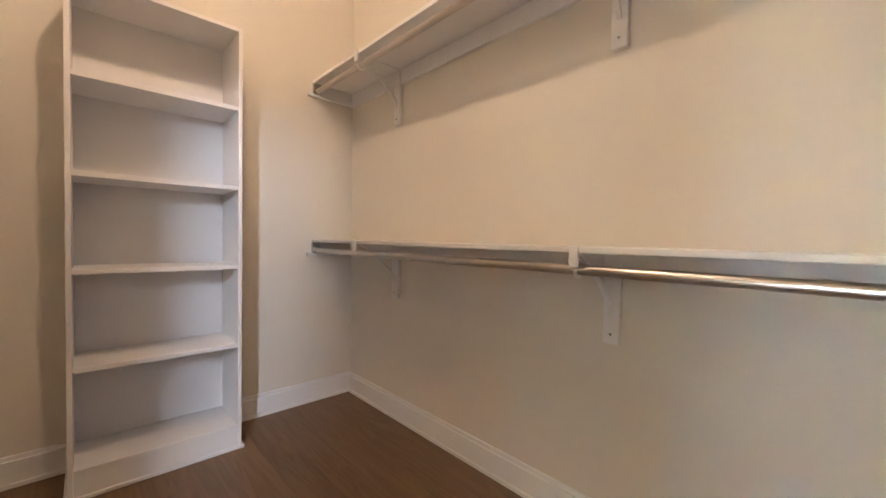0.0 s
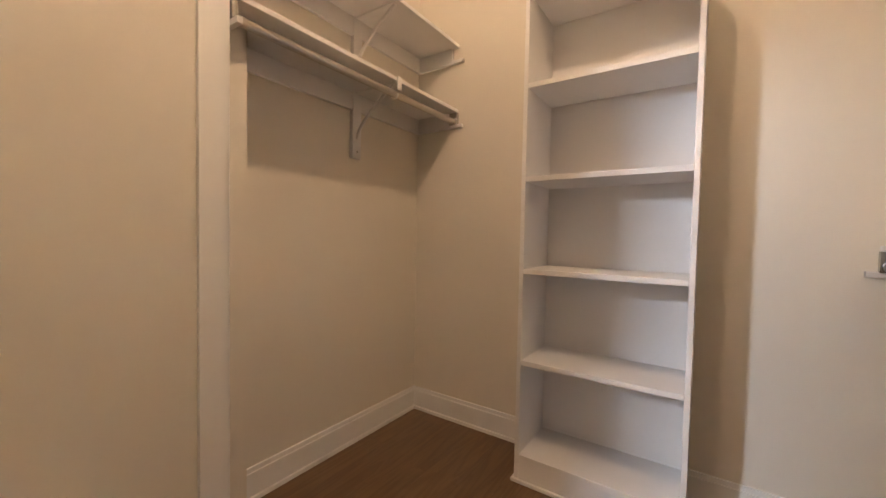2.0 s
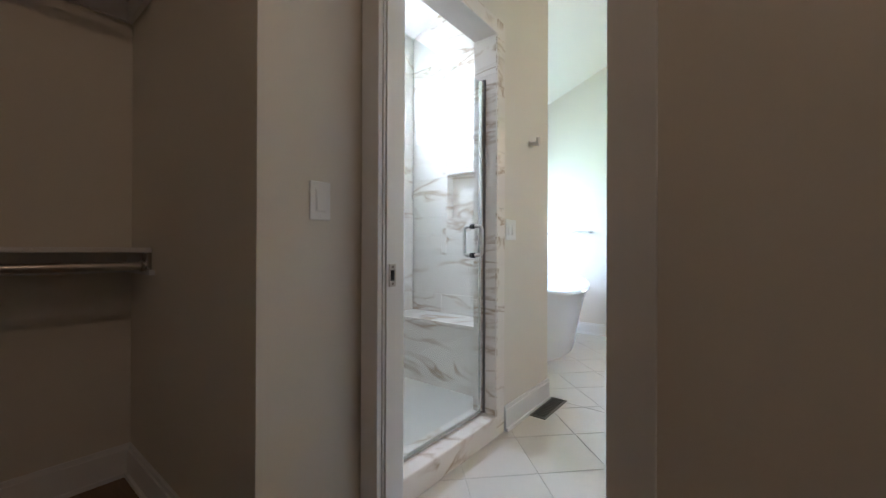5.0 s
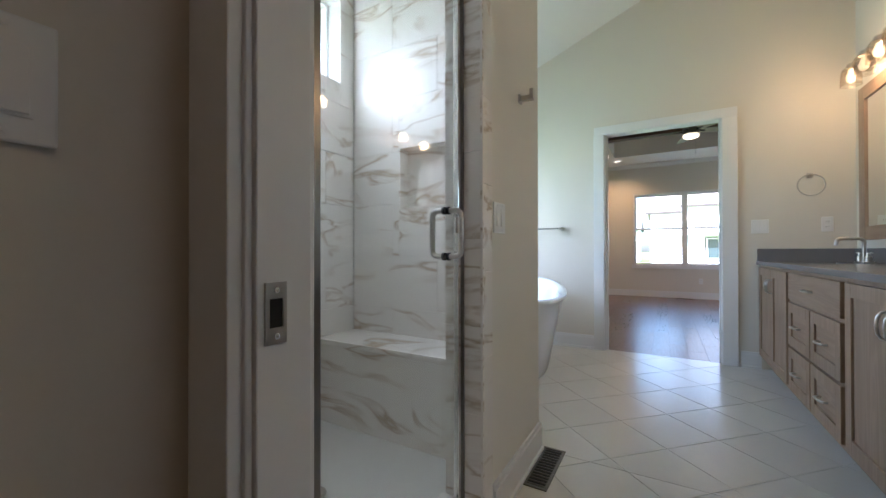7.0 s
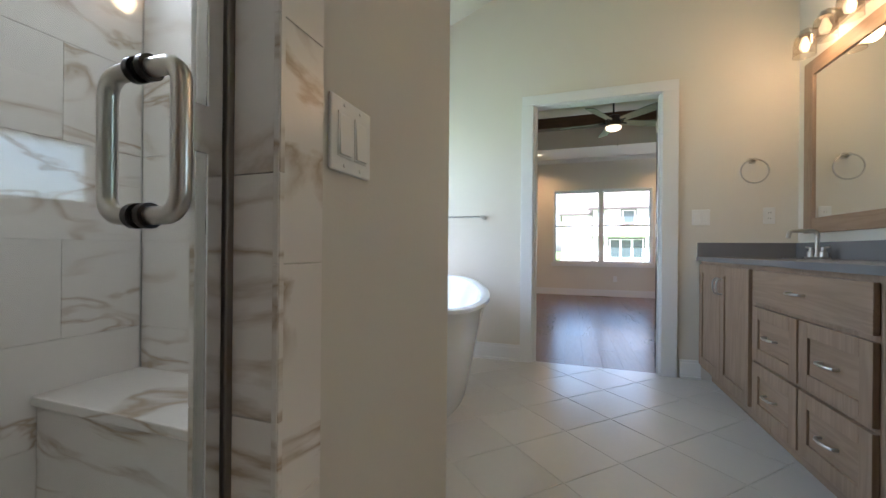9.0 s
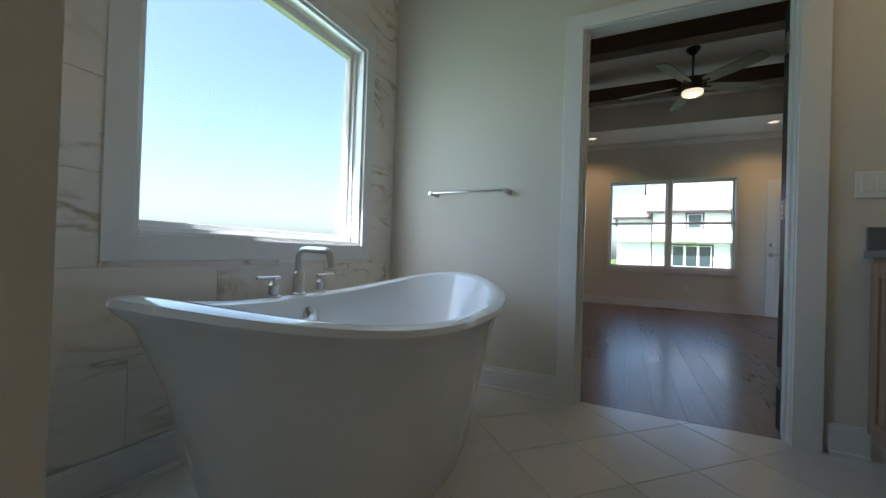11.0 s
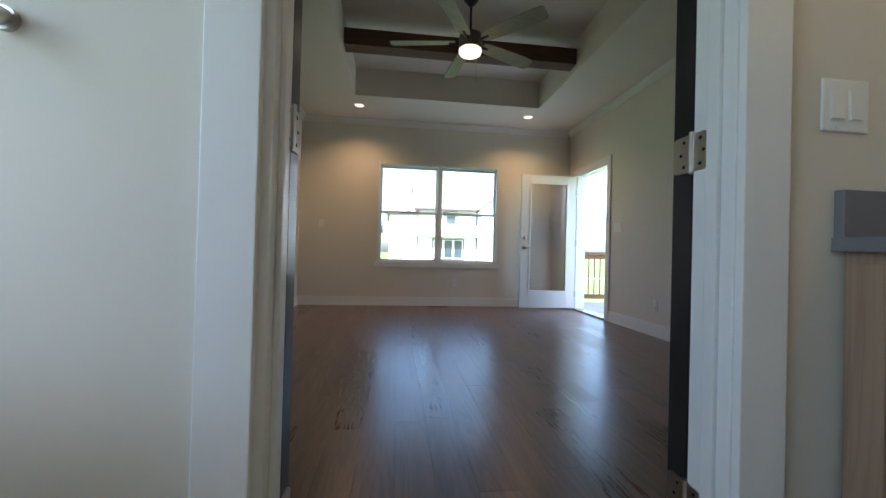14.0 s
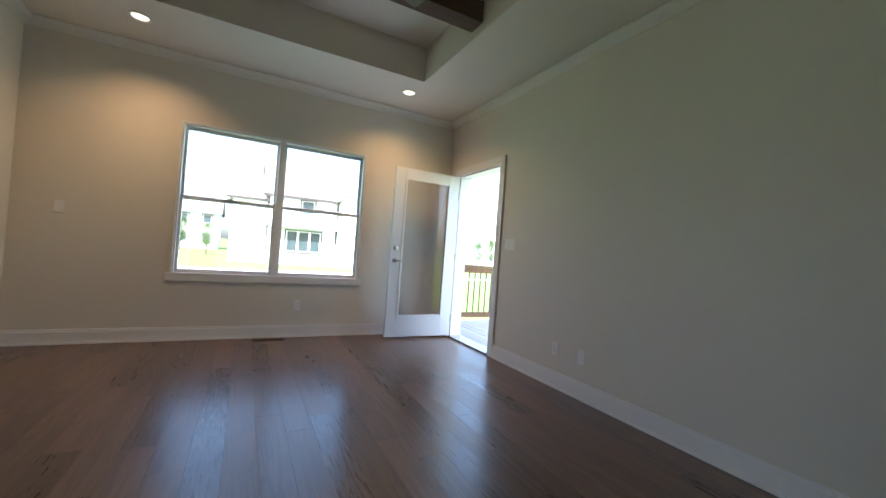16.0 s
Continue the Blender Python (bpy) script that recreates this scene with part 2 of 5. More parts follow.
GLOWC = glow_mat("can_glow", (1.0, 0.78, 0.50), 0.3)
GRASS = mat("lawn_grass", (0.10, 0.16, 0.03), 0.95, grain=0.6, scale=8, bump=0.4, blotch=0.5)
SIDING = mat("white_siding", (0.78, 0.80, 0.82), 0.7, grain=0.04, scale=20, blotch=0.05)
ROOF = mat("brown_shingles", (0.25, 0.21, 0.19), 0.9, grain=0.5, scale=9, bump=0.3, blotch=0.2)
DARKTRIM = mat("dark_house_trim", (0.05, 0.04, 0.04), 0.6)
HGLASS = mat("dark_window_glass", (0.05, 0.07, 0.08), 0.08, blotch=0.2)
LEAF = mat("leaf_green", (0.07, 0.12, 0.03), 0.8, grain=0.5, scale=6, per_object=0.3)
BARK = mat("bark", (0.12, 0.09, 0.06), 0.9, grain=0.5, scale=20, bump=0.5)


# ---- builders ----
def box(bm, x0, y0, z0, x1, y1, z1, bevel=0.0):
    r = bmesh.ops.create_cube(bm, size=1)
    bmesh.ops.scale(bm, vec=(x1 - x0, y1 - y0, z1 - z0), verts=r["verts"])
    bmesh.ops.translate(bm, vec=((x0 + x1) / 2, (y0 + y1) / 2, (z0 + z1) / 2), verts=r["verts"])
    if bevel:
        edges = {e for v in r["verts"] for e in v.link_edges}
        bmesh.ops.bevel(bm, geom=list(edges), offset=bevel, segments=2, affect="EDGES", profile=0.5)
    return bm


def boxes(*rows, bevel=0.0):
    bm = bmesh.new()
    for r in rows:
        box(bm, min(r[0], r[3]), min(r[1], r[4]), min(r[2], r[5]), max(r[0], r[3]), max(r[1], r[4]), max(r[2], r[5]), bevel)
    return bm


def tube(bm, points, radius, sides=12, caps=True):
    """A round bar along points, with mitred rings."""
    pts = [Vector(p) for p in points]
    rings, up = [], None
    for i, p in enumerate(pts):
        d = (pts[min(i + 1, len(pts) - 1)] - pts[max(i - 1, 0)]).normalized()
        if up is None:
            up = d.orthogonal().normalized()
        up = (up - d * up.dot(d)).normalized()
        side = d.cross(up)
        r = radius[i] if isinstance(radius, (list, tuple)) else radius
        rings.append([bm.verts.new(p + (up * math.cos(a) + side * math.sin(a)) * r) for a in [2 * math.pi * k / sides for k in range(sides)]])
    for a, b in zip(rings, rings[1:]):
        for k in range(sides):
            bm.faces.new((a[k], a[(k + 1) % sides], b[(k + 1) % sides], b[k]))
    if caps:
        bm.faces.new(rings[0][::-1])
        bm.faces.new(rings[-1])
    return bm


def bar(points, radius, sides=12):
    return tube(bmesh.new(), points, radius, sides)


def arc(c, r, u, v, a0, a1, n=10):
    c, u, v = Vector(c), Vector(u), Vector(v)
    return [c + (u * math.cos(a) + v * math.sin(a)) * r for a in [radians(a0 + (a1 - a0) * k / n) for k in range(n + 1)]]


def lathe(profile, sides=24, center=(0, 0, 0)):
    """Turned about z from rows of (radius, height)."""
    bm = bmesh.new()
    rings = []
    for r, z in profile:
        rings.append([bm.verts.new((center[0] + r * math.cos(2 * math.pi * k / sides), center[1] + r * math.sin(2 * math.pi * k / sides), center[2] + z)) for k in range(sides)])
    for a, b in zip(rings, rings[1:]):
        for k in range(sides):
            bm.faces.new((a[k], a[(k + 1) % sides], b[(k + 1) % sides], b[k]))
    for ring in (rings[0], rings[-1]):
        bm.faces.new(ring)
    return bm


def mesh_of(bm, name, material, smooth=False):
    bmesh.ops.recalc_face_normals(bm, faces=bm.faces[:])
    me = bpy.data.meshes.new(name)
    bm.to_mesh(me)
    bm.free()
    me.materials.append(material)
    if smooth:
        for p in me.polygons:
            p.use_smooth = True
        me.set_sharp_from_angle(angle=radians(35))
    return me


def part(name, bm, material, parent, label="", smooth=False):
    ob = new(name, mesh_of(bm, name, material, smooth))
    if parent is not None:
        ob.parent = parent
        ob.matrix_parent_inverse = Matrix.Translation(parent.matrix_basis.translation).inverted()
    if label:
        tagged(ob, label)
    return ob


def thing(name, at, label, category, group="", kind=""):
    ob = new(name)
    ob.empty_display_size = 0.05
    ob.location = at
    return tagged(ob, label, category, group, kind)


def structure(name, bm, material, label, category):
    return tagged(part(name, bm, material, None), label, category, kind="structure")


def wall_x(y0, y1, x0, x1, z1, holes=()):
    """A wall along x between y0 and y1, up to z1, with holes (x0, x1, z0, z1)."""
    bm, x = bmesh.new(), x0
    for a, b, c, d in sorted(holes):
        if a > x:
            box(bm, x, y0, 0, a, y1, z1)
        if c > 0:
            box(bm, a, y0, 0, b, y1, c)
        if d < z1:
            box(bm, a, y0, d, b, y1, z1)
        x = b
    if x < x1:
        box(bm, x, y0, 0, x1, y1, z1)
    return bm


def wall_y(x0, x1, y0, y1, z1, holes=()):
    bm, y = bmesh.new(), y0
    for a, b, c, d in sorted(holes):
        if a > y:
            box(bm, x0, y, 0, x1, a, z1)
        if c > 0:
            box(bm, x0, a, 0, x1, b, c)
        if d < z1:
            box(bm, x0, a, d, x1, b, z1)
        y = b
    if y < y1:
        box(bm, x0, y, 0, x1, y1, z1)
    return bm


# ---- plan ----
CW, CE, CS = -2.42, 1.705, -0.842      # closet west, east and south faces
NOOK = 1.46                            # back of the hanging nook
DW0, DW1 = 1.18, 1.265                  # wall with the pocket door
PX0, PX1 = -1.175, -0.49                # pocket door opening
BE, BW, BN = 0.50, -2.55, 5.0          # bath east, west and north faces
BR0 = 5.10                             # bedroom south face
RW, RE, RN = -2.52, 1.745, 10.255      # bedroom faces
DX0, DX1, DH = -1.26, -0.335, 2.13      # double door opening
CZ = 3.10                              # closet ceiling
RZ = 2.86                              # bedroom ceiling, lower part

# ---- walls ----
structure("wall_closet_south", wall_x(CS - 0.12, CS, CW - 0.12, CE + 0.12, CZ), PAINT, "cream painted closet wall with hanging shelves", "wall")
structure("wall_closet_east", wall_y(CE, CE + 0.12, CS, NOOK + 0.12, CZ), PAINT, "cream painted closet wall behind the shelf tower", "wall")
structure("wall_closet_west", wall_y(CW - 0.12, CW, CS, 1.29, CZ), PAINT, "cream painted closet wall with hanging shelves", "wall")
structure("wall_closet_nook", wall_x(NOOK, NOOK + 0.12, 0.385, CE, CZ), PAINT, "cream painted back wall of the hanging nook", "wall")
structure("wall_closet_return", boxes((CW, 0.833, 0, -1.27, DW0, CZ)), PAINT, "cream painted wall jutting beside the pocket door", "wall")
structure("wall_pocket_door", boxes((CW, DW0 + 0.002, 0, PX0, DW1, 3.6), (PX0, DW0, 2.07, PX1, DW1, 3.6), (PX1, DW0, 0, 0.385, DW0 + 0.035, 3.6), (PX1, DW1 - 0.02, 0, 0.5, DW1, 3.6), (0.265, DW0 + 0.035, 0, 0.385, NOOK + 0.12, 3.6)),
          PAINT, "cream painted wall with a pocket door opening", "wall")
structure("wall_bath_south", boxes((0.385, NOOK + 0.12, 0, BE + 0.12, NOOK + 0.24, 3.6)), PAINT, "warm white painted bathroom wall", "wall")
structure("wall_bath_east", wall_y(BE, BE + 0.12, NOOK + 0.24, BN, 4.2), PAINT, "warm white painted bathroom wall behind the vanity", "wall")
structure("wall_bath_north", wall_x(BN, BR0, RW - 0.12, RE + 0.12, 4.2, [(DX0 - 0.02, DX1 + 0.02, 0, DH + 0.02)]), PAINT, "warm white painted wall with double door opening", "wall")
structure("wall_bath_west", wall_y(BW - 0.14, BW, 1.15, BN, 3.0, [(1.93, 2.60, 2.0, 2.5), (3.42, 4.655, 0.86, 2.10)]), PAINT, "outer bathroom wall with two windows", "wall")
structure("wall_shower_east", boxes((-1.45, 2.13, 0, -1.31, 2.81, 3.6), (-1.45, 1.265, 2.15, -1.31, 2.13, 3.6), (-1.45, 1.265, 0, -1.31, 1.385, 2.15)), PAINT, "white painted shower wall with light switch", "wall")
structure("wall_shower_north", boxes((BW, 2.80, 0, -1.45, 2.81, 3.6), (BW, 2.72, 0, -2.1, 2.80, 3.6), (-1.74, 2.72, 0, -1.45, 2.80, 3.6), (-2.1, 2.72, 0, -1.74, 2.80, 1.23), (-2.1, 2.72, 1.59, -1.74, 2.80, 3.6)), PAINT, "painted wall between shower and bathtub", "wall")
structure("wall_bedroom_west", wall_y(RW - 0.12, RW, BR0, RN + 0.14, RZ + 0.5), PAINT, "warm grey painted bedroom wall", "wall")
structure("wall_bedroom_east", wall_y(RE, RE + 0.14, BR0, RN + 0.14, RZ + 0.5, [(9.08, 9.98, 0, 2.10)]), PAINT, "warm grey painted bedroom wall with porch door", "wall")
structure("wall_bedroom_north", wall_x(RN, RN + 0.14, RW, RE, RZ + 0.5, [(-1.33, 0.54, 0.68, 2.195)]), PAINT, "warm grey painted bedroom wall with twin window", "wall")

# ---- ceilings ----
structure("ceiling_closet", boxes((CW - 0.12, CS - 0.12, CZ, CE + 0.12, NOOK + 0.12, CZ + 0.1)), CEIL, "flat white closet ceiling", "ceiling")
bm = bmesh.new()
prof = [(BW - 0.14, 2.66), (-0.55, 3.53), (BE + 0.12, 3.53), (BE + 0.12, 3.65), (-0.6, 3.65), (BW - 0.14, 2.78)]
fa = [bm.verts.new((x, 1.26, z)) for x, z in prof]
fb = [bm.verts.new((x, BN, z)) for x, z in prof]
bm.faces.new(fa)
bm.faces.new(fb[::-1])
for i in range(6):
    j = (i + 1) % 6
    bm.faces.new((fa[i], fb[i], fb[j], fa[j]))
structure("ceiling_bath", bm, CEIL, "sloping white bathroom ceiling", "ceiling")
TX0, TX1, TY0, TY1, TZ = -1.63, 0.85, 6.05, 9.32, 3.22
structure("ceiling_bedroom", boxes((RW, BR0, RZ, TX0, RN, RZ + 0.12), (TX1, BR0, RZ, RE, RN, RZ + 0.12), (TX0, BR0, RZ, TX1, TY0, RZ + 0.12), (TX0, TY1, RZ, TX1, RN, RZ + 0.12),
          (TX0 - 0.06, TY0 - 0.06, RZ + 0.12, TX0, TY1 + 0.06, TZ), (TX1, TY0 - 0.06, RZ + 0.12, TX1 + 0.06, TY1 + 0.06, TZ), (TX0, TY0 - 0.06, RZ + 0.12, TX1, TY0, TZ), (TX0, TY1, RZ + 0.12, TX1, TY1 + 0.06, TZ),
          (TX0 - 0.06, TY0 - 0.06, TZ, TX1 + 0.06, TY1 + 0.06, TZ + 0.1)), PAINT, "pale painted tray ceiling with raised middle", "ceiling")
# added slab above the ceilings, out of view, so no sky leaks in
structure("roof_cover", boxes((-3.2, -1.4, 4.2, 2.4, 10.9, 4.3)), ROOF, "unseen slab over the rooms that keeps daylight out", "roof")

# ---- floor bases ----
structure("floor_closet", boxes((CW - 0.12, CS - 0.12, -0.12, CE + 0.12, 1.20, -0.014), (0.385, 1.20, -0.12, CE + 0.12, NOOK + 0.12, -0.014)), DARK, "closet floor of brown wooden planks", "floor")
structure("floor_bath", boxes((BW - 0.14, 1.20, -0.12, 0.385, BN + 0.05, -0.002), (0.385, NOOK + 0.12, -0.12, BE + 0.12, BN + 0.05, -0.002)), GROUT, "bathroom floor of pale diagonal tiles", "floor")
structure("floor_bedroom", boxes((RW - 0.12, BN + 0.05, -0.12, RE + 0.14, RN + 0.14, -0.014)), DARK, "bedroom floor of dark oak planks", "floor")


# ---- baseboards, casings, crown ----
def base_run(name, runs, h=0.135, t=0.016):
    """Baseboards with a small shoe; runs of (x0, y0, x1, y1, side x, side y)."""
    bm = bmesh.new()
    for x0, y0, x1, y1, sx, sy in runs:
        for d, a, b in ((t, 0, h - 0.02), (t * 0.6, h - 0.02, h), (t + 0.011, 0, 0.018)):
            xa, xb, ya, yb = min(x0, x1, x0 + sx * d, x1 + sx * d), max(x0, x1, x0 + sx * d, x1 + sx * d), min(y0, y1, y0 + sy * d, y1 + sy * d), max(y0, y1, y0 + sy * d, y1 + sy * d)
            box(bm, xa, ya, a, xb, yb, b)
    return structure(name, bm, TRIM, "white painted baseboard with shoe moulding", "baseboard")


base_run("baseboard_closet", [(CW, CS, CE, CS, 0, 1), (CE, CS + 0.017, CE, NOOK, -1, 0), (0.385, NOOK, CE - 0.017, NOOK, 0, -1), (CW, CS + 0.017, CW, 0.833, 1, 0), (CW + 0.017, 0.833, -1.27, 0.833, 0, -1), (-1.27, 0.833, -1.27, 1.15, 1, 0), (-0.43, DW0, 0.29, DW0, 0, -1)])
base_run("baseboard_bath", [(BW, BN, -1.365, BN, 0, -1), (-0.205, BN, -0.07, BN, 0, -1), (-1.31, 2.215, -1.31, 2.81, 1, 0), (-1.31, 2.81, BW, 2.81, 0, 1), (BW, 2.83, BW, BN - 0.017, 1, 0)])
base_run("baseboard_bedroom", [(RW, BR0, RW, RN, 1, 0), (RW + 0.017, RN, RE, RN, 0, -1), (RE, BR0, RE, 8.99, -1, 0), (RE, 10.07, RE, RN - 0.017, -1, 0), (RW + 0.017, BR0, -1.75, BR0, 0, 1), (0.18, BR0, RE - 0.017, BR0, 0, 1)])


def crown(name, runs, z, s=0.075):
    bm = bmesh.new()
    for x0, y0, x1, y1, sx, sy in runs:
        v = []
        for x, y in ((x0, y0), (x1, y1)):
            v.append([bm.verts.new((x + sx * a, y + sy * a, z - b)) for a, b in ((0, 0), (s, 0), (s, 0.012), (s * 0.55, s * 0.5), (0.012, s), (0, s))])
        n = len(v[0])
        for i in range(n):
            j = (i + 1) % n
            bm.faces.new((v[0][i], v[0][j], v[1][j], v[1][i]))
        bm.faces.new(v[0])
        bm.faces.new(v[1][::-1])
    return structure(name, bm, CEIL, "pale painted crown moulding", "trim")


crown("trim_crown_bedroom", [(RW, BR0, RW, RN, 1, 0), (RE, BR0, RE, RN, -1, 0), (RW, RN, RE, RN, 0, -1), (RW, BR0, RE, BR0, 0, 1)], RZ - 0.001)

structure("trim_pocket_door", boxes((PX0 - 0.075, DW0 - 0.018, 0, PX0 + 0.004, DW0, 2.14), (PX1 - 0.004, DW0 - 0.018, 0, PX1 + 0.085, DW0, 2.14), (PX0 - 0.075, DW0 - 0.02, 2.06, PX1 + 0.085, DW0, 2.145),
          (PX0 - 0.08, DW1, 0, PX0 + 0.004, DW1 + 0.016, 2.14), (PX1 - 0.003, DW1, 0, PX1 + 0.08, DW1 + 0.016, 2.14), (PX0 - 0.08, DW1, 2.06, PX1 + 0.08, DW1 + 0.017, 2.145),
          (PX0 - 0.002, DW0 - 0.001, 0, PX0 + 0.010, DW0 + 0.008, 2.07), (PX0 - 0.002, DW0 + 0.008, 0, PX0 + 0.016, DW1 + 0.001, 2.07), bevel=0.002), TRIM, "white painted casing round the pocket door", "trim")
structure("trim_nook", boxes((0.315, DW0 - 0.018, 0, 0.402, DW0, CZ), (0.385, DW0 - 0.018, 0, 0.403, DW0 + 0.10, CZ), bevel=0.002), TRIM, "white painted corner board at the nook", "trim")
structure("trim_double_door", boxes((DX0 - 0.115, BN - 0.02, 0, DX0 - 0.018, BN, DH + 0.005), (DX1 + 0.005, BN - 0.02, 0, DX1 + 0.112, BN, DH + 0.005), (DX0 - 0.11, BN - 0.022, DH + 0.005, DX1 + 0.112, BN, DH + 0.085),
          (DX0 - 0.02, BN - 0.002, 0, DX0, BR0 + 0.012, DH), (DX1, BN - 0.002, 0, DX1 + 0.02, BR0 + 0.012, DH), (DX0 - 0.02, BN - 0.002, DH, DX1 + 0.02, BR0 + 0.012, DH + 0.02),
          (DX0, BN + 0.03, 0, DX0 + 0.012, BN + 0.062, DH), (DX1 - 0.012, BN + 0.03, 0, DX1, BN + 0.062, DH), bevel=0.0025), TRIM, "white painted casing of the double door", "trim")
structure("trim_threshold", boxes((PX0, DW0 - 0.02, -0.014, PX1, DW1 - 0.01, 0.006), bevel=0.003), TILE, "pale threshold under the pocket door", "threshold")
structure("trim_porch_door", boxes((RE - 0.02, 8.99, 0, RE, 9.08, 2.10), (RE - 0.02, 9.98, 0, RE, 10.07, 2.10), (RE - 0.022, 8.99, 2.10, RE, 10.07, 2.19), (RE - 0.002, 9.08, 0, RE + 0.15, 9.10, 2.10), (RE - 0.002, 9.96, 0, RE + 0.15, 9.98, 2.10), (RE - 0.002, 9.08, 2.08, RE + 0.15, 9.98, 2.10), bevel=0.002), TRIM, "white painted casing of the porch door", "trim")
structure("trim_porch_sill", boxes((RE - 0.03, 9.10, 0.0, RE + 0.16, 9.96, 0.022), bevel=0.004), ALU, "metal porch door threshold", "threshold")

# ---- closet ----
def local(name, label, category, group=""):
    """A thing built about the origin and set in place afterwards."""
    return thing(name, (0, 0, 0), label, category, group)


def closet_shelf(length, brackets, rod, label):
    t = local("closet_shelf", label, "shelf", "closet shelves")
    part("shelf_board", boxes((0.002, -0.30, -0.019, length - 0.002, 0, 0), bevel=0.003), SHELFW, t)
    part("wall_cleat", boxes((0.002, -0.019, -0.108, length - 0.002, 0, -0.02), bevel=0.002), SHELFW, t)
    for x0 in (0.002, length - 0.021):
        bm = boxes((x0, -0.26, -0.108, x0 + 0.019, -0.02, -0.02), bevel=0.002)
        box(bm, x0, -0.335, -0.108, x0 + 0.019, -0.26, -0.088, 0.002)
        part("end_cleat", bm, SHELFW, t)
    if rod:
        part("hanging_rod", bar([(0.012, -0.275, -0.072), (length - 0.012, -0.275, -0.072)], 0.0165, 16), STEEL, t, "brushed nickel rod", smooth=True)
        for x0, s in ((0.004, 1), (length - 0.004, -1)):
            bm = bmesh.new()
            tube(bm, [(x0 + s * 0.017, -0.275, -0.072), (x0 + s * 0.03, -0.275, -0.072)], 0.023, 16)
            box(bm, min(x0, x0 + s * 0.018), -0.303, -0.092, max(x0, x0 + s * 0.018), -0.247, -0.020, 0.002)
            part("rod_socket", bm, ALU, t, "metal rod socket", smooth=True)
    for x in brackets:
        b = boxes((x - 0.028, -0.025, -0.35, x + 0.028, -0.0195, -0.02), (x - 0.028, -0.0195, -0.35, x + 0.028, 0.0, -0.112), (x - 0.017, -0.29, -0.024, x + 0.017, -0.025, -0.019), bevel=0.0015)
        tube(b, [(x, -0.022 - 0.25 * k ** 1.25, -0.25 + 0.225 * k ** 0.8) for k in [i / 8 for i in range(9)]], 0.0085, 8)
        br = part("bracket", b, SHELFW, t, "white metal shelf bracket", smooth=True)
        if rod:
            h = boxes((x - 0.014, -0.31, -0.06, x + 0.014, -0.302, 0.002), bevel=0.001)
            tube(h, [(x, -0.275 + 0.022 * math.cos(a), -0.072 + 0.022 * math.sin(a)) for a in [radians(d) for d in range(180, 361, 20)]], 0.006, 6)
            ho = part("rod_hook", h, SHELFW, br, "white rod hook", smooth=True)
            ho.matrix_parent_inverse = Matrix.Identity(4)
        part("screw", lathe([(0.004, 0), (0.005, 0.002), (0.003, 0.003)], 8), ALU, br).matrix_basis = pose(x, -0.0255, -0.315, 90)
    return t


LS = CE - CW
closet_shelf(LS, [0.57, 1.893, 3.2], True, "white lower closet shelf with chrome hanging rod").matrix_basis = pose(CE, CS, 1.096, 0, 0, 180)
closet_shelf(LS, [0.57, 1.893, 3.2], True, "white upper closet shelf with chrome hanging rod").matrix_basis = pose(CE, CS, 2.15, 0, 0, 180)
closet_shelf(CE - 0.403, [0.77], True, "white nook shelf with chrome hanging rod").matrix_basis = pose(0.403, NOOK, 1.838)
closet_shelf(CE - 0.403, [0.77], False, "white top nook shelf without a rod").matrix_basis = pose(0.403, NOOK, 2.21)
closet_shelf(0.833 + 0.54, [0.6], True, "white lower shelf with rod beside the door").matrix_basis = pose(CW, -0.54, 1.0, 0, 0, 90)
closet_shelf(0.833 + 0.54, [0.6], True, "white upper shelf with rod beside the door").matrix_basis = pose(CW, -0.54, 2.1, 0, 0, 90)


def shelf_tower(x0, x1, y0, y1, h, levels):
    t = thing("shelf_tower", (x0, (y0 + y1) / 2, 0), "tall white painted open shelf tower, empty", "shelf unit")
    for y in (y0, y1 - 0.019):
        part("side_panel", boxes((x0, y, 0, x1, y + 0.019, h), bevel=0.002), SHELFW, t)
    part("back_panel", boxes((x1 - 0.008, y0 + 0.02, 0.02, x1 - 0.002, y1 - 0.02, h - 0.005)), SHELFW, t)
    part("top_panel", boxes((x0 + 0.001, y0 + 0.0195, h - 0.02, x1 - 0.009, y1 - 0.0195, h - 0.001), bevel=0.002), SHELFW, t)
    for z in levels:
        part("shelf_board", boxes((x0 + 0.002, y0 + 0.0195, z - 0.022, x1 - 0.009, y1 - 0.0195, z), bevel=0.002), SHELFW, t)
    part("kick_board", boxes((x0 + 0.004, y0 + 0.0195, 0, x0 + 0.02, y1 - 0.0195, levels[0] - 0.0225)), SHELFW, t)
    part("shoe_moulding", boxes((x0 - 0.012, y0 - 0.012, 0, x0 - 0.0005, y1 + 0.012, 0.018), (x0, y0 - 0.012, 0, x1 - 0.03, y0 - 0.0005, 0.018), (x0, y1 + 0.0005, 0, x1 - 0.03, y1 + 0.012, 0.018), bevel=0.004), SHELFW, t)
    return t


shelf_tower(1.388, CE - 0.001, -0.03, 0.625, 2.17, [0.125, 0.553, 0.962, 1.367, 1.772])

lamp = thing("ceiling_light", (0.31, 0.31, CZ), "round glowing closet ceiling light", "ceiling light")
part("base_ring", lathe([(0.15, 0), (0.155, -0.01), (0.15, -0.025)], 32, (0.31, 0.31, CZ)), STEEL, lamp, smooth=True)
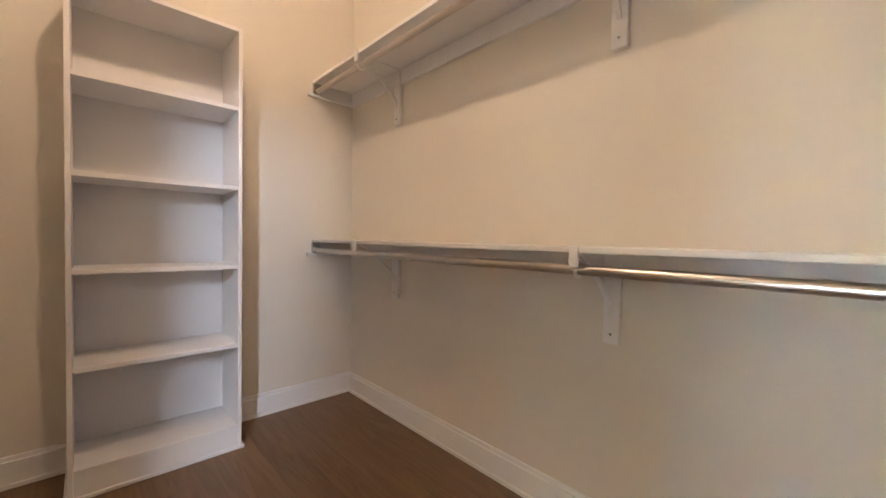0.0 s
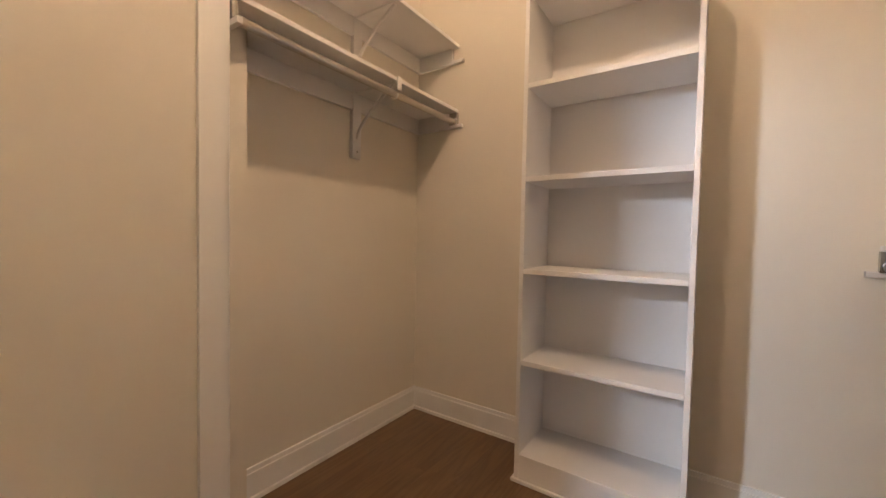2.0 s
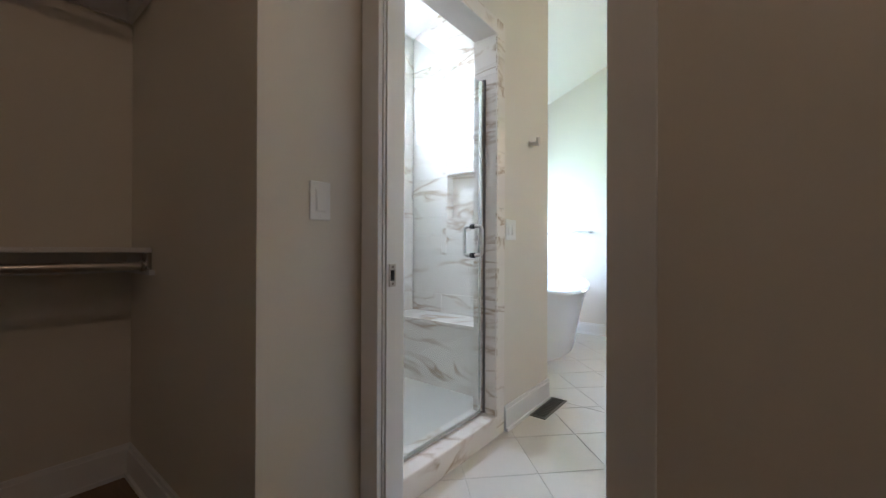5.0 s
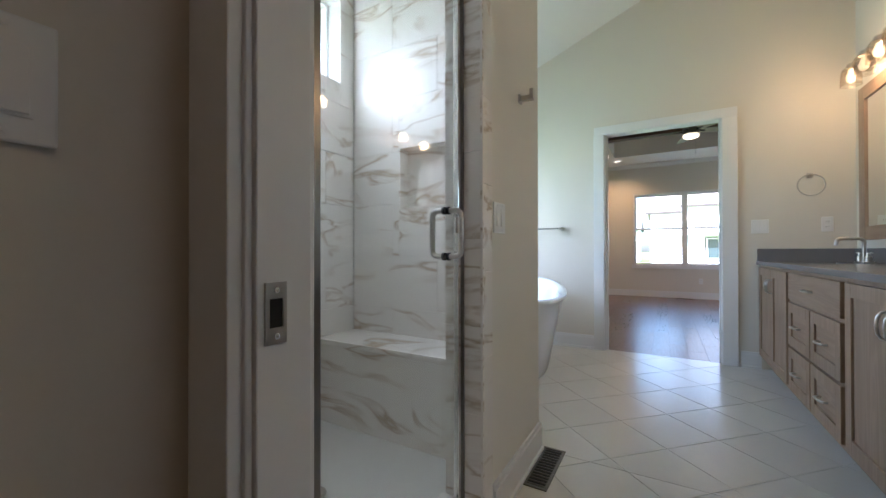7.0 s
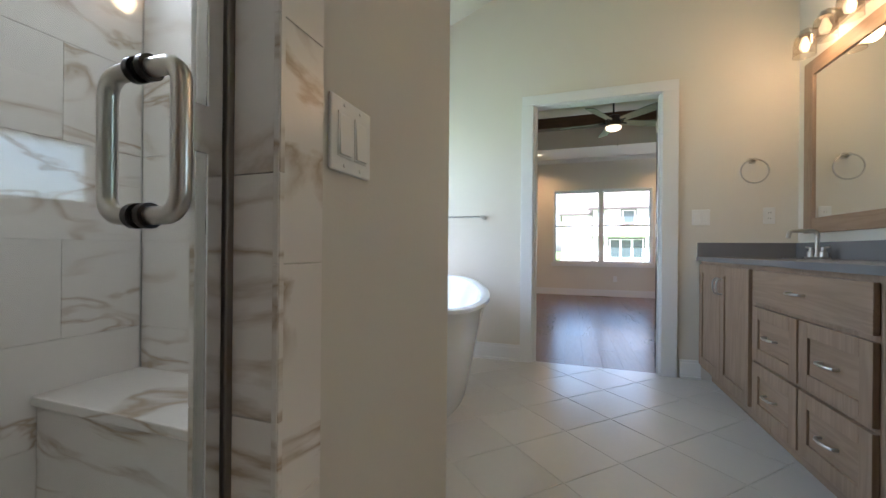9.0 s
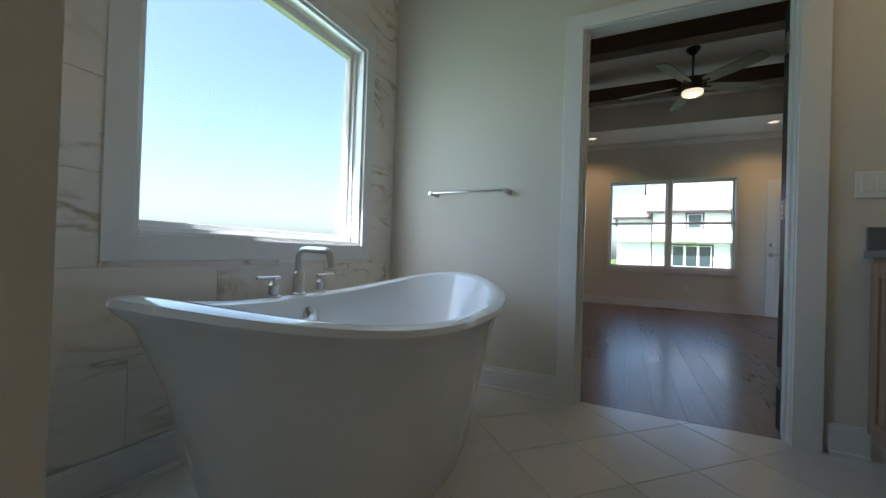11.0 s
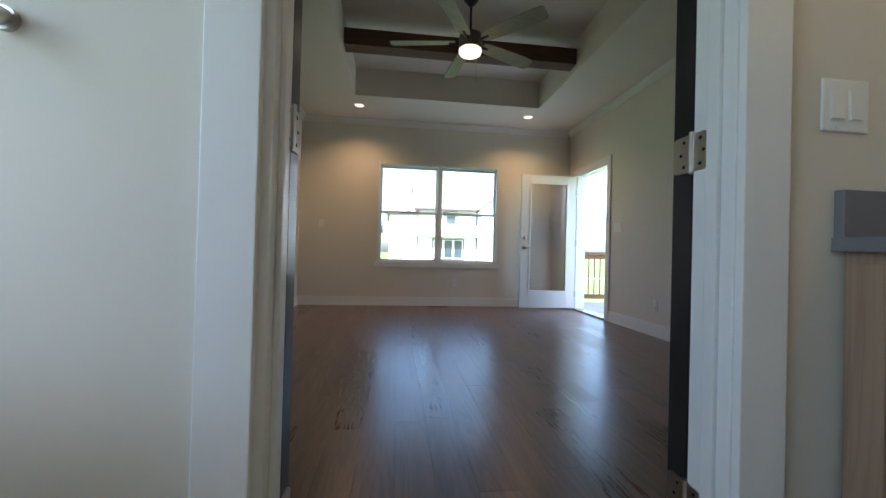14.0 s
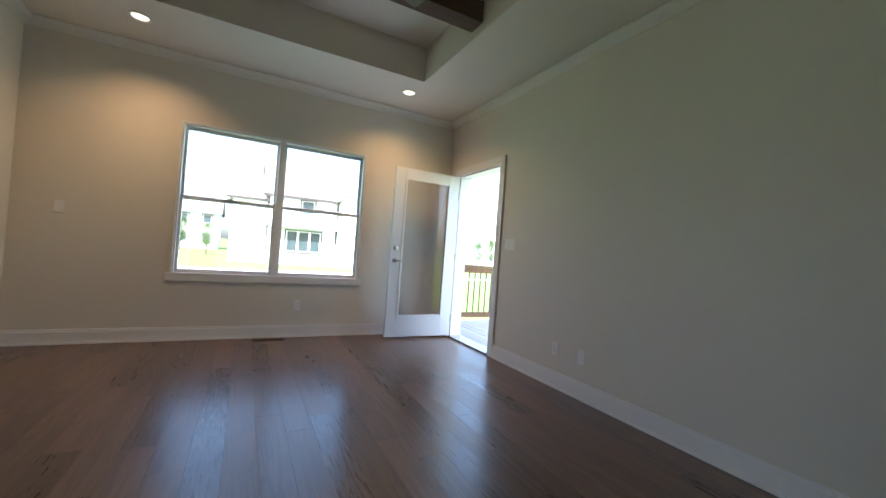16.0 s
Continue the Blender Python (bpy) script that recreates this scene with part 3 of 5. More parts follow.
dome = part("glass_dome", lathe([(0.14, -0.025), (0.143, -0.07), (0.13, -0.12), (0.09, -0.16), (0.03, -0.175)], 32, (0.31, 0.31, CZ)), glow_mat("closet_glow", (1, 0.8, 0.55), 0.1), lamp, smooth=True)
dome.visible_shadow = False


def wall_plate(kinds, m, label):
    """A switch or outlet plate, facing -y about its middle, one device for each kind."""
    n = len(kinds)
    w = 0.07 + 0.046 * (n - 1)
    t = local("switch_plate" if kinds[0] == "s" else "outlet_plate", label, "switch" if kinds[0] == "s" else "outlet", "wall plates")
    part("plate", boxes((-w / 2, -0.006, -0.0575, w / 2, 0, 0.0575), bevel=0.003), PLASTIC, t)
    for i, k in enumerate(kinds):
        x = (i - (n - 1) / 2) * 0.046
        if k == "s":
            fr = part("rocker_frame", boxes((x - 0.0175, -0.0075, -0.034, x + 0.0175, -0.0055, 0.034)), PLASTIC, t)
            bm = bmesh.new()
            box(bm, x - 0.015, -0.011, -0.031, x + 0.015, -0.006, 0.031, 0.001)
            for v in bm.verts:
                if v.co.z > 0.01 and v.co.y < -0.008:
                    v.co.y += 0.003
            part("rocker", bm, PLASTIC, fr)
        elif k == "o":
            for z in (-0.02, 0.02):
                so = part("socket", boxes((x - 0.016, -0.009, z - 0.014, x + 0.016, -0.006, z + 0.014), bevel=0.001), PLASTIC, t)
                # slots are not cut; small black blocks stand for the shade inside them
                part("slot", boxes((x - 0.008, -0.0096, z - 0.004, x - 0.006, -0.0088, z + 0.006), (x + 0.006, -0.0096, z - 0.004, x + 0.008, -0.0088, z + 0.006)), DARK, so)
        for z in (-0.047, 0.047):
            part("screw", lathe([(0.003, 0), (0.003, 0.0012), (0.001, 0.0016)], 8), PLASTIC, t).matrix_basis = pose(x, -0.006, z, 90)
    t.matrix_basis = m
    return t


wall_plate("s", pose(-1.27, 1.02, 1.14, 0, 0, 90), "white single rocker switch plate beside the pocket door")
wall_plate("ss", pose(-1.31, 2.285, 1.11, 0, 0, 90), "white double rocker switch plate on the shower wall")
wall_plate("ss", pose(-0.075, BN, 1.185, 0, 0, 0), "white double rocker switch plate by the double door")
wall_plate("o", pose(0.335, BN, 1.19, 0, 0, 0), "white outlet plate above the vanity")
wall_plate("sss", pose(RE, 8.83, 1.22, 0, 0, -90), "white triple switch plate beside the porch door")
wall_plate("o", pose(RE, 8.09, 0.33, 0, 0, -90), "white outlet plate low on the bedroom wall")
wall_plate("b", pose(RE, 7.80, 0.33, 0, 0, -90), "white cable plate low on the bedroom wall")

wall_plate("o", pose(-0.124, RN, 0.36, 0, 0, 0), "white outlet plate below the bedroom window")
wall_plate("b", pose(-2.195, RN, 1.24, 0, 0, 0), "white blank plate on the bedroom wall")

# pocket door, slid into its wall
pd = thing("door_1", (PX1 + 0.35, (DW0 + DW1) / 2, 0), "white pocket door slid into the wall", "pocket door", kind="structure")
part("door_slab", boxes((PX1 - 0.012, DW0 + 0.037, 0.012, PX1 + 0.72, DW1 - 0.022, 2.06), bevel=0.002), TRIM, pd)
part("edge_pull", boxes((PX1 - 0.016, DW0 + 0.041, 0.87, PX1 - 0.0121, DW1 - 0.026, 1.0), bevel=0.001), STEEL, pd, "nickel edge pull")
st = thing("strike_plate", (PX0 + 0.017, 1.225, 0.92), "nickel pocket door strike plate on the jamb", "strike plate")
sx, sy, sz = PX0 + 0.016, 1.212, 0.913
part("plate", boxes((sx, sy - 0.014, sz - 0.036, sx + 0.003, sy + 0.014, sz - 0.017), (sx, sy - 0.014, sz + 0.017, sx + 0.003, sy + 0.014, sz + 0.036), (sx, sy - 0.014, sz - 0.017, sx + 0.003, sy - 0.009, sz + 0.017), (sx, sy + 0.009, sz - 0.017, sx + 0.003, sy + 0.014, sz + 0.017)), STEEL, st)
# no real hole: a thin black sheet gives its shade
part("latch_hole", boxes((sx + 0.0002, sy - 0.009, sz - 0.017, sx + 0.001, sy + 0.009, sz + 0.017)), DARK, st)
for dz in (-0.027, 0.027):
    part("screw", lathe([(0.0035, 0), (0.0035, 0.001), (0.002, 0.0016)], 10), ALU, st).matrix_basis = pose(sx + 0.003, sy, sz + dz, 0, 90)

# ---- shower ----
sh = thing("shower_door", (-1.39, 1.8, 0.11), "frameless clear glass shower door with metal strips", "shower door")
gp = part("glass_pane", boxes((-1.395, 1.470, 0.125, -1.385, 2.112, 1.90)), SGLASS, sh)
gp.visible_shadow = False
# both strips carry a dark reflection in their colour
part("hinge_strip", boxes((-1.405, 1.387, 0.112, -1.373, 1.475, 1.92), bevel=0.003), ALU_DARK_REFLECTION, sh, "satin metal strip")
part("jamb_strip", boxes((-1.405, 2.114, 0.112, -1.375, 2.128, 1.92), bevel=0.002), ALU_DARK_REFLECTION, sh, "satin metal strip")
part("seal_strip", boxes((-1.400, 2.090, 0.125, -1.380, 2.113, 1.905), bevel=0.002), CHROME, sh, "bright metal edge strip")
part("sill_strip", boxes((-1.402, 1.4755, 0.112, -1.378, 2.114, 0.126), bevel=0.002), ALU, sh, "satin metal strip")
part("strike_tab", boxes((-1.378, 2.06, 1.045, -1.374, 2.088, 1.10)), CHROME, sh)
for s in (1, -1):
    xg = -1.39 + s * 0.005
    pts = [(xg, 2.025, 0.967), (xg + s * 0.02, 2.025, 0.967)] + arc((xg + s * 0.028, 2.025, 0.9891), 0.022, (0, 0, -1), (s, 0, 0), 10, 90, 6) + arc((xg + s * 0.028, 2.025, 1.097), 0.022, (s, 0, 0), (0, 0, 1), 0, 80, 6) + [(xg + s * 0.02, 2.025, 1.119), (xg, 2.025, 1.119)]
    hd = part("pull_handle", bar(pts, 0.0095, 14), STEEL, sh, "brushed nickel pull", smooth=True)
    for z in (0.967, 1.119):
        c = part("collar", bar([(xg, 2.025, z), (xg + s * 0.008, 2.025, z)], 0.0135, 16), BLACK, hd, "dark collar", smooth=True)

structure("trim_shower_curb", boxes((-1.47, 1.387, 0, -1.30, 2.13, 0.11), bevel=0.006), MARBLE, "white marble shower curb", "curb")
structure("trim_shower_bench", boxes((-2.45, 2.43, 0.04, -1.46, 2.715, 0.47)), MARBLE, "white marble shower bench", "bench")
structure("trim_bench_top", boxes((-2.45, 2.415, 0.471, -1.46, 2.715, 0.50), bevel=0.004), MARBLE, "white marble bench top", "bench")
structure("floor_shower", boxes((BW, 1.265, -0.008, -1.45, 2.72, 0.04)), TILE, "pale tiled shower floor", "floor")
dr = thing("floor_drain", (-1.95, 1.95, 0.041), "round metal shower drain", "drain")
part("drain_grate", lathe([(0.055, 0.0), (0.055, 0.004), (0.02, 0.005)], 24, (-1.95, 1.95, 0.0405)), CHROME, dr, smooth=True)

hk = thing("robe_hook", (-1.31, 2.53, 1.65), "brushed nickel robe hook on the shower wall", "hook")
part("rose", boxes((-1.31, 2.512, 1.628, -1.300, 2.548, 1.664), bevel=0.003), STEEL, hk)
part("peg", boxes((-1.300, 2.518, 1.634, -1.250, 2.542, 1.656), (-1.262, 2.518, 1.634, -1.245, 2.542, 1.682), bevel=0.002), STEEL, hk)


def floor_register(x0, y0, x1, y1, material, label):
    t = thing("floor_register", ((x0 + x1) / 2, (y0 + y1) / 2, 0), label, "vent")
    b = 0.014
    part("frame", boxes((x0, y0, 0.0, x1, y0 + b, 0.006), (x0, y1 - b, 0.0, x1, y1, 0.006), (x0, y0 + b, 0.0, x0 + b, y1 - b, 0.006), (x1 - b, y0 + b, 0.0, x1, y1 - b, 0.006), bevel=0.001), material, t)
    # black sheet under the slats in place of a shaded duct
    part("backing", boxes((x0 + b, y0 + b, 0.0, x1 - b, y1 - b, 0.0012)), DARK, t)
    along = (y1 - y0) > (x1 - x0)
    for k in range(14):
        f = (k + 0.5) / 14
        if along:
            y = y0 + b + (y1 - y0 - 2 * b) * f
            part("slat", boxes((x0 + b, y - 0.003, 0.0015, x1 - b, y + 0.003, 0.005)), material, t)
        else:
            x = x0 + b + (x1 - x0 - 2 * b) * f
            part("slat", boxes((x - 0.003, y0 + b, 0.0015, x + 0.003, y1 - b, 0.005)), material, t)
    return t


floor_register(-1.29, 2.485, -1.185, 2.84, BRONZE, "dark metal floor vent set in the bathroom tiles")
floor_register(-0.56, 10.08, -0.24, 10.18, BEAMW, "brown wooden floor vent below the window")

# ---- windows ----
def window_y(name, x, y0, y1, z0, z1, label, depth=0.14, sash=0.05):
    """A fixed window in a wall along y, whose inner face is at x and outer face at x - depth."""
    t = thing(name, (x - depth / 2, (y0 + y1) / 2, z0), label, "window", kind="structure")
    xo = x - depth
    part("window_frame", boxes((xo, y0, z0, x, y0 + 0.02, z1), (xo, y1 - 0.02, z0, x, y1, z1), (xo, y0 + 0.02, z1 - 0.02, x, y1 - 0.02, z1), (xo, y0 + 0.02, z0, x, y1 - 0.02, z0 + 0.02), bevel=0.002), TRIM, t)
    a, b, c, d = y0 + 0.02, y1 - 0.02, z0 + 0.02, z1 - 0.02
    part("sash", boxes((xo + 0.02, a, c, xo + 0.065, a + sash, d), (xo + 0.02, b - sash, c, xo + 0.065, b, d), (xo + 0.02, a + sash, d - sash, xo + 0.065, b - sash, d), (xo + 0.02, a + sash, c, xo + 0.065, b - sash, c + sash),
         (xo + 0.065, a, c, xo + 0.085, a + 0.018, d), (xo + 0.065, b - 0.018, c, xo + 0.085, b, d), (xo + 0.065, a, c, xo + 0.085, b, c + 0.018), bevel=0.002), TRIM, t)
    p = part("pane", boxes((xo + 0.040, a + sash, c + sash, xo + 0.044, b - sash, d - sash)), GLASS, t)
    p.visible_shadow = False
    return t


w1 = window_y("window_1", BW, 3.42, 4.655, 0.86, 2.10, "large white framed window above the bathtub", sash=0.038)
part("casing", boxes((BW, 3.33, 0.77, BW + 0.016, 3.42, 2.19), (BW, 4.655, 0.77, BW + 0.016, 4.735, 2.19), (BW, 3.42, 2.10, BW + 0.016, 4.655, 2.19), (BW, 3.42, 0.77, BW + 0.016, 4.655, 0.858), bevel=0.002), TRIM, w1)
window_y("window_2", BW, 1.93, 2.60, 2.0, 2.5, "small high white framed shower window", sash=0.035)

w3 = thing("window_3", (-0.38, RN + 0.07, 0.70), "white twin sash window, closed", "window", kind="structure")
x0, x1, z0, z1, yy = -1.33, 0.54, 0.68, 2.195, RN
part("casing", boxes((x0 - 0.018, yy - 0.010, z0, x0, yy, z1 + 0.02), (x1, yy - 0.010, z0, x1 + 0.018, yy, z1 + 0.02), (x0, yy - 0.010, z1, x1, yy, z1 + 0.02), bevel=0.002), TRIM, w3)
part("apron", boxes((x0 - 0.05, yy - 0.014, z0 - 0.075, x1 + 0.05, yy, z0 - 0.0165), bevel=0.002), TRIM, w3)
part("window_sill", boxes((x0 - 0.05, yy - 0.016, z0 - 0.016, x1 + 0.05, yy + 0.14, z0 + 0.004), bevel=0.003), TRIM, w3)
part("window_frame", boxes((x0, yy, z0 + 0.005, x0 + 0.014, yy + 0.13, z1), (x1 - 0.014, yy, z0 + 0.005, x1, yy + 0.13, z1), (x0 + 0.014, yy, z1 - 0.014, x1 - 0.014, yy + 0.13, z1), (-0.425, yy, z0 + 0.005, -0.365, yy + 0.13, z1 - 0.014), bevel=0.002), TRIM, w3)
for a, b in ((x0 + 0.014, -0.425), (-0.365, x1 - 0.014)):
    zm, r = 1.455, 0.024
    for c, d, o in ((z0 + 0.005, zm + 0.018, 0.045), (zm - 0.018, z1 - 0.014, 0.085)):
        s = part("sash", boxes((a, yy + o, c, a + r, yy + o + 0.035, d), (b - r, yy + o, c, b, yy + o + 0.035, d), (a + r, yy + o, c, b - r, yy + o + 0.035, c + 0.036), (a + r, yy + o, d - 0.03, b - r, yy + o + 0.035, d), bevel=0.002), TRIM, w3)
        p = part("pane", boxes((a + r, yy + o + 0.016, c + 0.036, b - r, yy + o + 0.019, d - 0.03)), GLASS, s)
        p.visible_shadow = False
    part("sash_lock", boxes(((a + b) / 2 - 0.03, yy + 0.03, zm + 0.019, (a + b) / 2 + 0.03, yy + 0.06, zm + 0.032), bevel=0.003), PLASTIC, w3)

# ---- bathtub ----
tub = thing("bathtub", (-1.95, 3.95, 0), "glossy white freestanding oval bathtub, empty", "bathtub")


def tub_ring(bm, kx, ky, z, lift, n=64):
    out = []
    for i in range(n):
        a = 2 * math.pi * i / n
        ca, sa = math.cos(a), math.sin(a)
        x = kx * math.copysign(abs(ca) ** 0.88, ca)
        y = ky * math.copysign(abs(sa) ** 0.95, sa)
        out.append(bm.verts.new((-1.915 + x * 1.085, 3.95 + y * 0.94, z * 1.063 + 0.70 * lift * abs(sa) ** 2.4)))
    return out


bm = bmesh.new()
rows = [(0.29, 0.60, 0.0, 0), (0.30, 0.62, 0.03, 0), (0.33, 0.68, 0.2, 0.02), (0.37, 0.77, 0.42, 0.09), (0.395, 0.835, 0.525, 0.135), (0.416, 0.873, 0.55, 0.14), (0.425, 0.885, 0.566, 0.14), (0.421, 0.881, 0.582, 0.14), (0.40, 0.852, 0.588, 0.14),
        (0.375, 0.825, 0.586, 0.14), (0.360, 0.808, 0.575, 0.14), (0.345, 0.785, 0.52, 0.13), (0.315, 0.70, 0.36, 0.07), (0.28, 0.60, 0.21, 0.01), (0.22, 0.52, 0.155, 0), (0.10, 0.3, 0.15, 0)]
rings = [tub_ring(bm, *r) for r in rows]
for a, b in zip(rings, rings[1:]):
    for k in range(64):
        bm.faces.new((a[k], a[(k + 1) % 64], b[(k + 1) % 64], b[k]))
bm.faces.new(rings[0])
bm.faces.new(rings[-1])
ob = part("tub_shell", bm, ACRYL, tub, smooth=True)
ov = part("overflow_plate", lathe([(0.044, 0), (0.044, 0.006), (0.036, 0.009)], 24), CHROME, tub, "round chrome overflow plate", smooth=True)
ov.matrix_basis = pose(-2.287, 3.985, 0.53, 0, 78, 0)

tf = thing("tub_faucet", (-2.345, 3.97, 0.624), "brushed nickel bathtub faucet with two levers", "faucet")
fy0, fz0 = 3.97, 0.622
part("spout", bar([(-2.345, fy0, fz0 + 0.1), (-2.345, fy0, fz0 + 0.16)] + arc((-2.300, fy0, fz0 + 0.16), 0.045, (-1, 0, 0), (0, 0, 1), 0, 90, 8) + [(-2.215, fy0, fz0 + 0.203)] + arc((-2.200, fy0, fz0 + 0.168), 0.035, (0, 0, 1), (1, 0, 0), 0, 80, 6) + [(-2.158, fy0, fz0 + 0.13)], 0.0155, 16), STEEL, tf, smooth=True)
part("spout_base", lathe([(0.032, 0), (0.032, 0.010), (0.025, 0.014), (0.025, 0.095), (0.017, 0.108)], 24, (-2.345, fy0, fz0)), STEEL, tf, smooth=True)
for y in (3.838, 4.108):
    s = 1 if y > fy0 else -1
    v = part("handle_base", lathe([(0.031, 0), (0.031, 0.008), (0.021, 0.012), (0.021, 0.052), (0.010, 0.064), (0.010, 0.078)], 20, (-2.345, y, fz0)), STEEL, tf, smooth=True)
    lv = part("lever", bar([(-2.345, y - s * 0.024, fz0 + 0.082), (-2.345, y + s * 0.082, fz0 + 0.084)], 0.0075, 10), STEEL, v, smooth=True)

tb = thing("towel_bar", (-1.95, BN, 1.215), "brushed nickel towel bar on the painted wall", "towel bar")
part("bar", bar([(-2.19, 4.915, 1.215), (-1.69, 4.915, 1.215)], 0.0085, 12), CHROME, tb, smooth=True)
for x in (-2.19, -1.69):
    part("post", bar([(x, 4.897, 1.215), (x, 4.90, 1.215), (x, BN - 0.012, 1.215), (x, BN - 0.0115, 1.215), (x, BN, 1.215)], [0.0125, 0.0145, 0.0145, 0.020, 0.020], 18), STEEL, tb, smooth=True)

tr = thing("towel_ring", (0.234, BN, 1.58), "brushed nickel towel ring beside the mirror", "towel ring")
part("post", boxes((0.214, BN - 0.008, 1.56, 0.254, BN, 1.60), (0.224, BN - 0.055, 1.57, 0.244, BN - 0.008, 1.59), bevel=0.002), STEEL, tr)
part("ring", bar(arc((0.234, BN - 0.045, 1.50), 0.082, (1, 0, 0), (0, 0, 1), 90, 449, 36), 0.0055, 10), STEEL, tr, smooth=True)

# ---- vanity ----
VX = -0.07


def pull(bm_pts, parent, root):
    p = part("handle", bar(bm_pts, 0.0055, 10), STEEL, parent, "brushed nickel pull", smooth=True)
    return p


def shaker(root, name, y0, y1, z0, z1, pull_at, level):
    """A shaker front with a sunk panel; pull_at: middle of its pull."""
    r = 0.060 if z1 - z0 > 0.2 else 0.0
    x0, x1 = VX - 0.019, VX - 0.001
    if r:
        d = part(name, boxes((x0, y0, z0, x1, y0 + r, z1), (x0, y1 - r, z0, x1, y1, z1), (x0, y0 + r, z0, x1, y1 - r, z0 + r), (x0, y0 + r, z1 - r, x1, y1 - r, z1), bevel=0.0015), CABW, root)
        pn = part("panel", boxes((x0 + 0.009, y0 + r, z0 + r, x1 - 0.002, y1 - r, z1 - r)), CABW if z1 - z0 > 0.4 else CABH, d)
    else:
        d = part(name, boxes((x0, y0, z0, x1, y1, z1), bevel=0.002), CABH, root)
    py, pz = pull_at
    if level:
        pts = [(x0, py - 0.048, pz), (x0 - 0.018, py - 0.046, pz), (x0 - 0.028, py - 0.03, pz), (x0 - 0.031, py, pz), (x0 - 0.028, py + 0.03, pz), (x0 - 0.018, py + 0.046, pz), (x0, py + 0.048, pz)]
    else:
        pts = [(x0, py, pz - 0.048), (x0 - 0.018, py, pz - 0.046), (x0 - 0.028, py, pz - 0.03), (x0 - 0.031, py, pz), (x0 - 0.028, py, pz + 0.03), (x0 - 0.018, py, pz + 0.046), (x0, py, pz + 0.048)]
    pull(pts, d, root)


def cabinet(y0, y1, label):
    t = thing("vanity_cabinet", ((VX + BE) / 2, (y0 + y1) / 2, 0), label, "cabinet", "vanity cabinets")
    part("body", boxes((VX, y0 + 0.001, 0.10, BE - 0.002, y1 - 0.001, 0.868)), CABW, t)
    part("toe_kick", boxes((VX + 0.07, y0 + 0.001, 0, BE - 0.002, y1 - 0.001, 0.0995)), CABH, t)
    return t


for y0 in (4.131, 2.393):
    c = cabinet(y0, y0 + 0.864, "grey-brown wooden sink cabinet with two closed doors")
    ym = y0 + 0.432
    shaker(c, "door", y0 + 0.025, ym - 0.002, 0.125, 0.845, (ym - 0.03, 0.72), False)
    shaker(c, "door", ym + 0.002, y0 + 0.840, 0.125, 0.845, (ym + 0.03, 0.72), False)
c = cabinet(3.258, 4.130, "grey-brown wooden drawer cabinet with five closed drawers")
shaker(c, "drawer", 3.285, 4.110, 0.68, 0.845, (3.70, 0.763), True)
for a, b in ((3.285, 3.690), (3.705, 4.110)):
    shaker(c, "drawer", a, b, 0.395, 0.660, ((a + b) / 2, 0.528), True)
    shaker(c, "drawer", a, b, 0.120, 0.378, ((a + b) / 2, 0.25), True)

ct = thing("countertop", (0.2, 3.78, 0.868), "dark grey stone vanity countertop with backsplash", "countertop")
bm = bmesh.new()
xa, xb = VX - 0.03, BE - 0.001
ys = [2.38, 2.72, 3.20, 4.36, 4.84, 4.999]
for i in range(5):
    a, b = ys[i], ys[i + 1]
    if i in (1, 3):
        box(bm, xa, a, 0.868, 0.02, b, 0.898)
        box(bm, 0.34, a, 0.868, xb, b, 0.898)
    else:
        box(bm, xa, a, 0.868, xb, b, 0.898)
part("slab", bm, QUARTZ, ct, "dark grey stone slab")
part("backsplash", boxes((BE - 0.021, 2.38, 0.8985, BE - 0.001, 4.979, 1.0), bevel=0.001), QUARTZ, ct)
part("side_splash", boxes((xa + 0.005, 4.979, 0.8985, xb, 4.999, 1.0), bevel=0.001), QUARTZ, ct)


def wash_basin(y):
    t = thing("wash_basin", (0.18, y, 0.72), "white undermount wash basin in the countertop", "sink", "wash basins")
    bm = bmesh.new()
    prof = [(1.0, 0.868), (0.97, 0.80), (0.85, 0.745), (0.4, 0.73), (0.1, 0.728)]
    rr = []
    for k, z in prof:
        rr.append([bm.verts.new((0.18 + 0.16 * k * max(-1, min(1, 1.25 * math.cos(q))), y + 0.24 * k * max(-1, min(1, 1.25 * math.sin(q))), z)) for q in [2 * math.pi * i / 32 for i in range(32)]])
    for a, b in zip(rr, rr[1:]):
        for i in range(32):
            bm.faces.new((a[i], a[(i + 1) % 32], b[(i + 1) % 32], b[i]))
    bm.faces.new(rr[-1])
    part("bowl", bm, ACRYL, t, smooth=True)
    part("drain", lathe([(0.02, 0), (0.022, 0.004), (0.01, 0.006)], 16, (0.18, y, 0.7285)), CHROME, t, smooth=True)


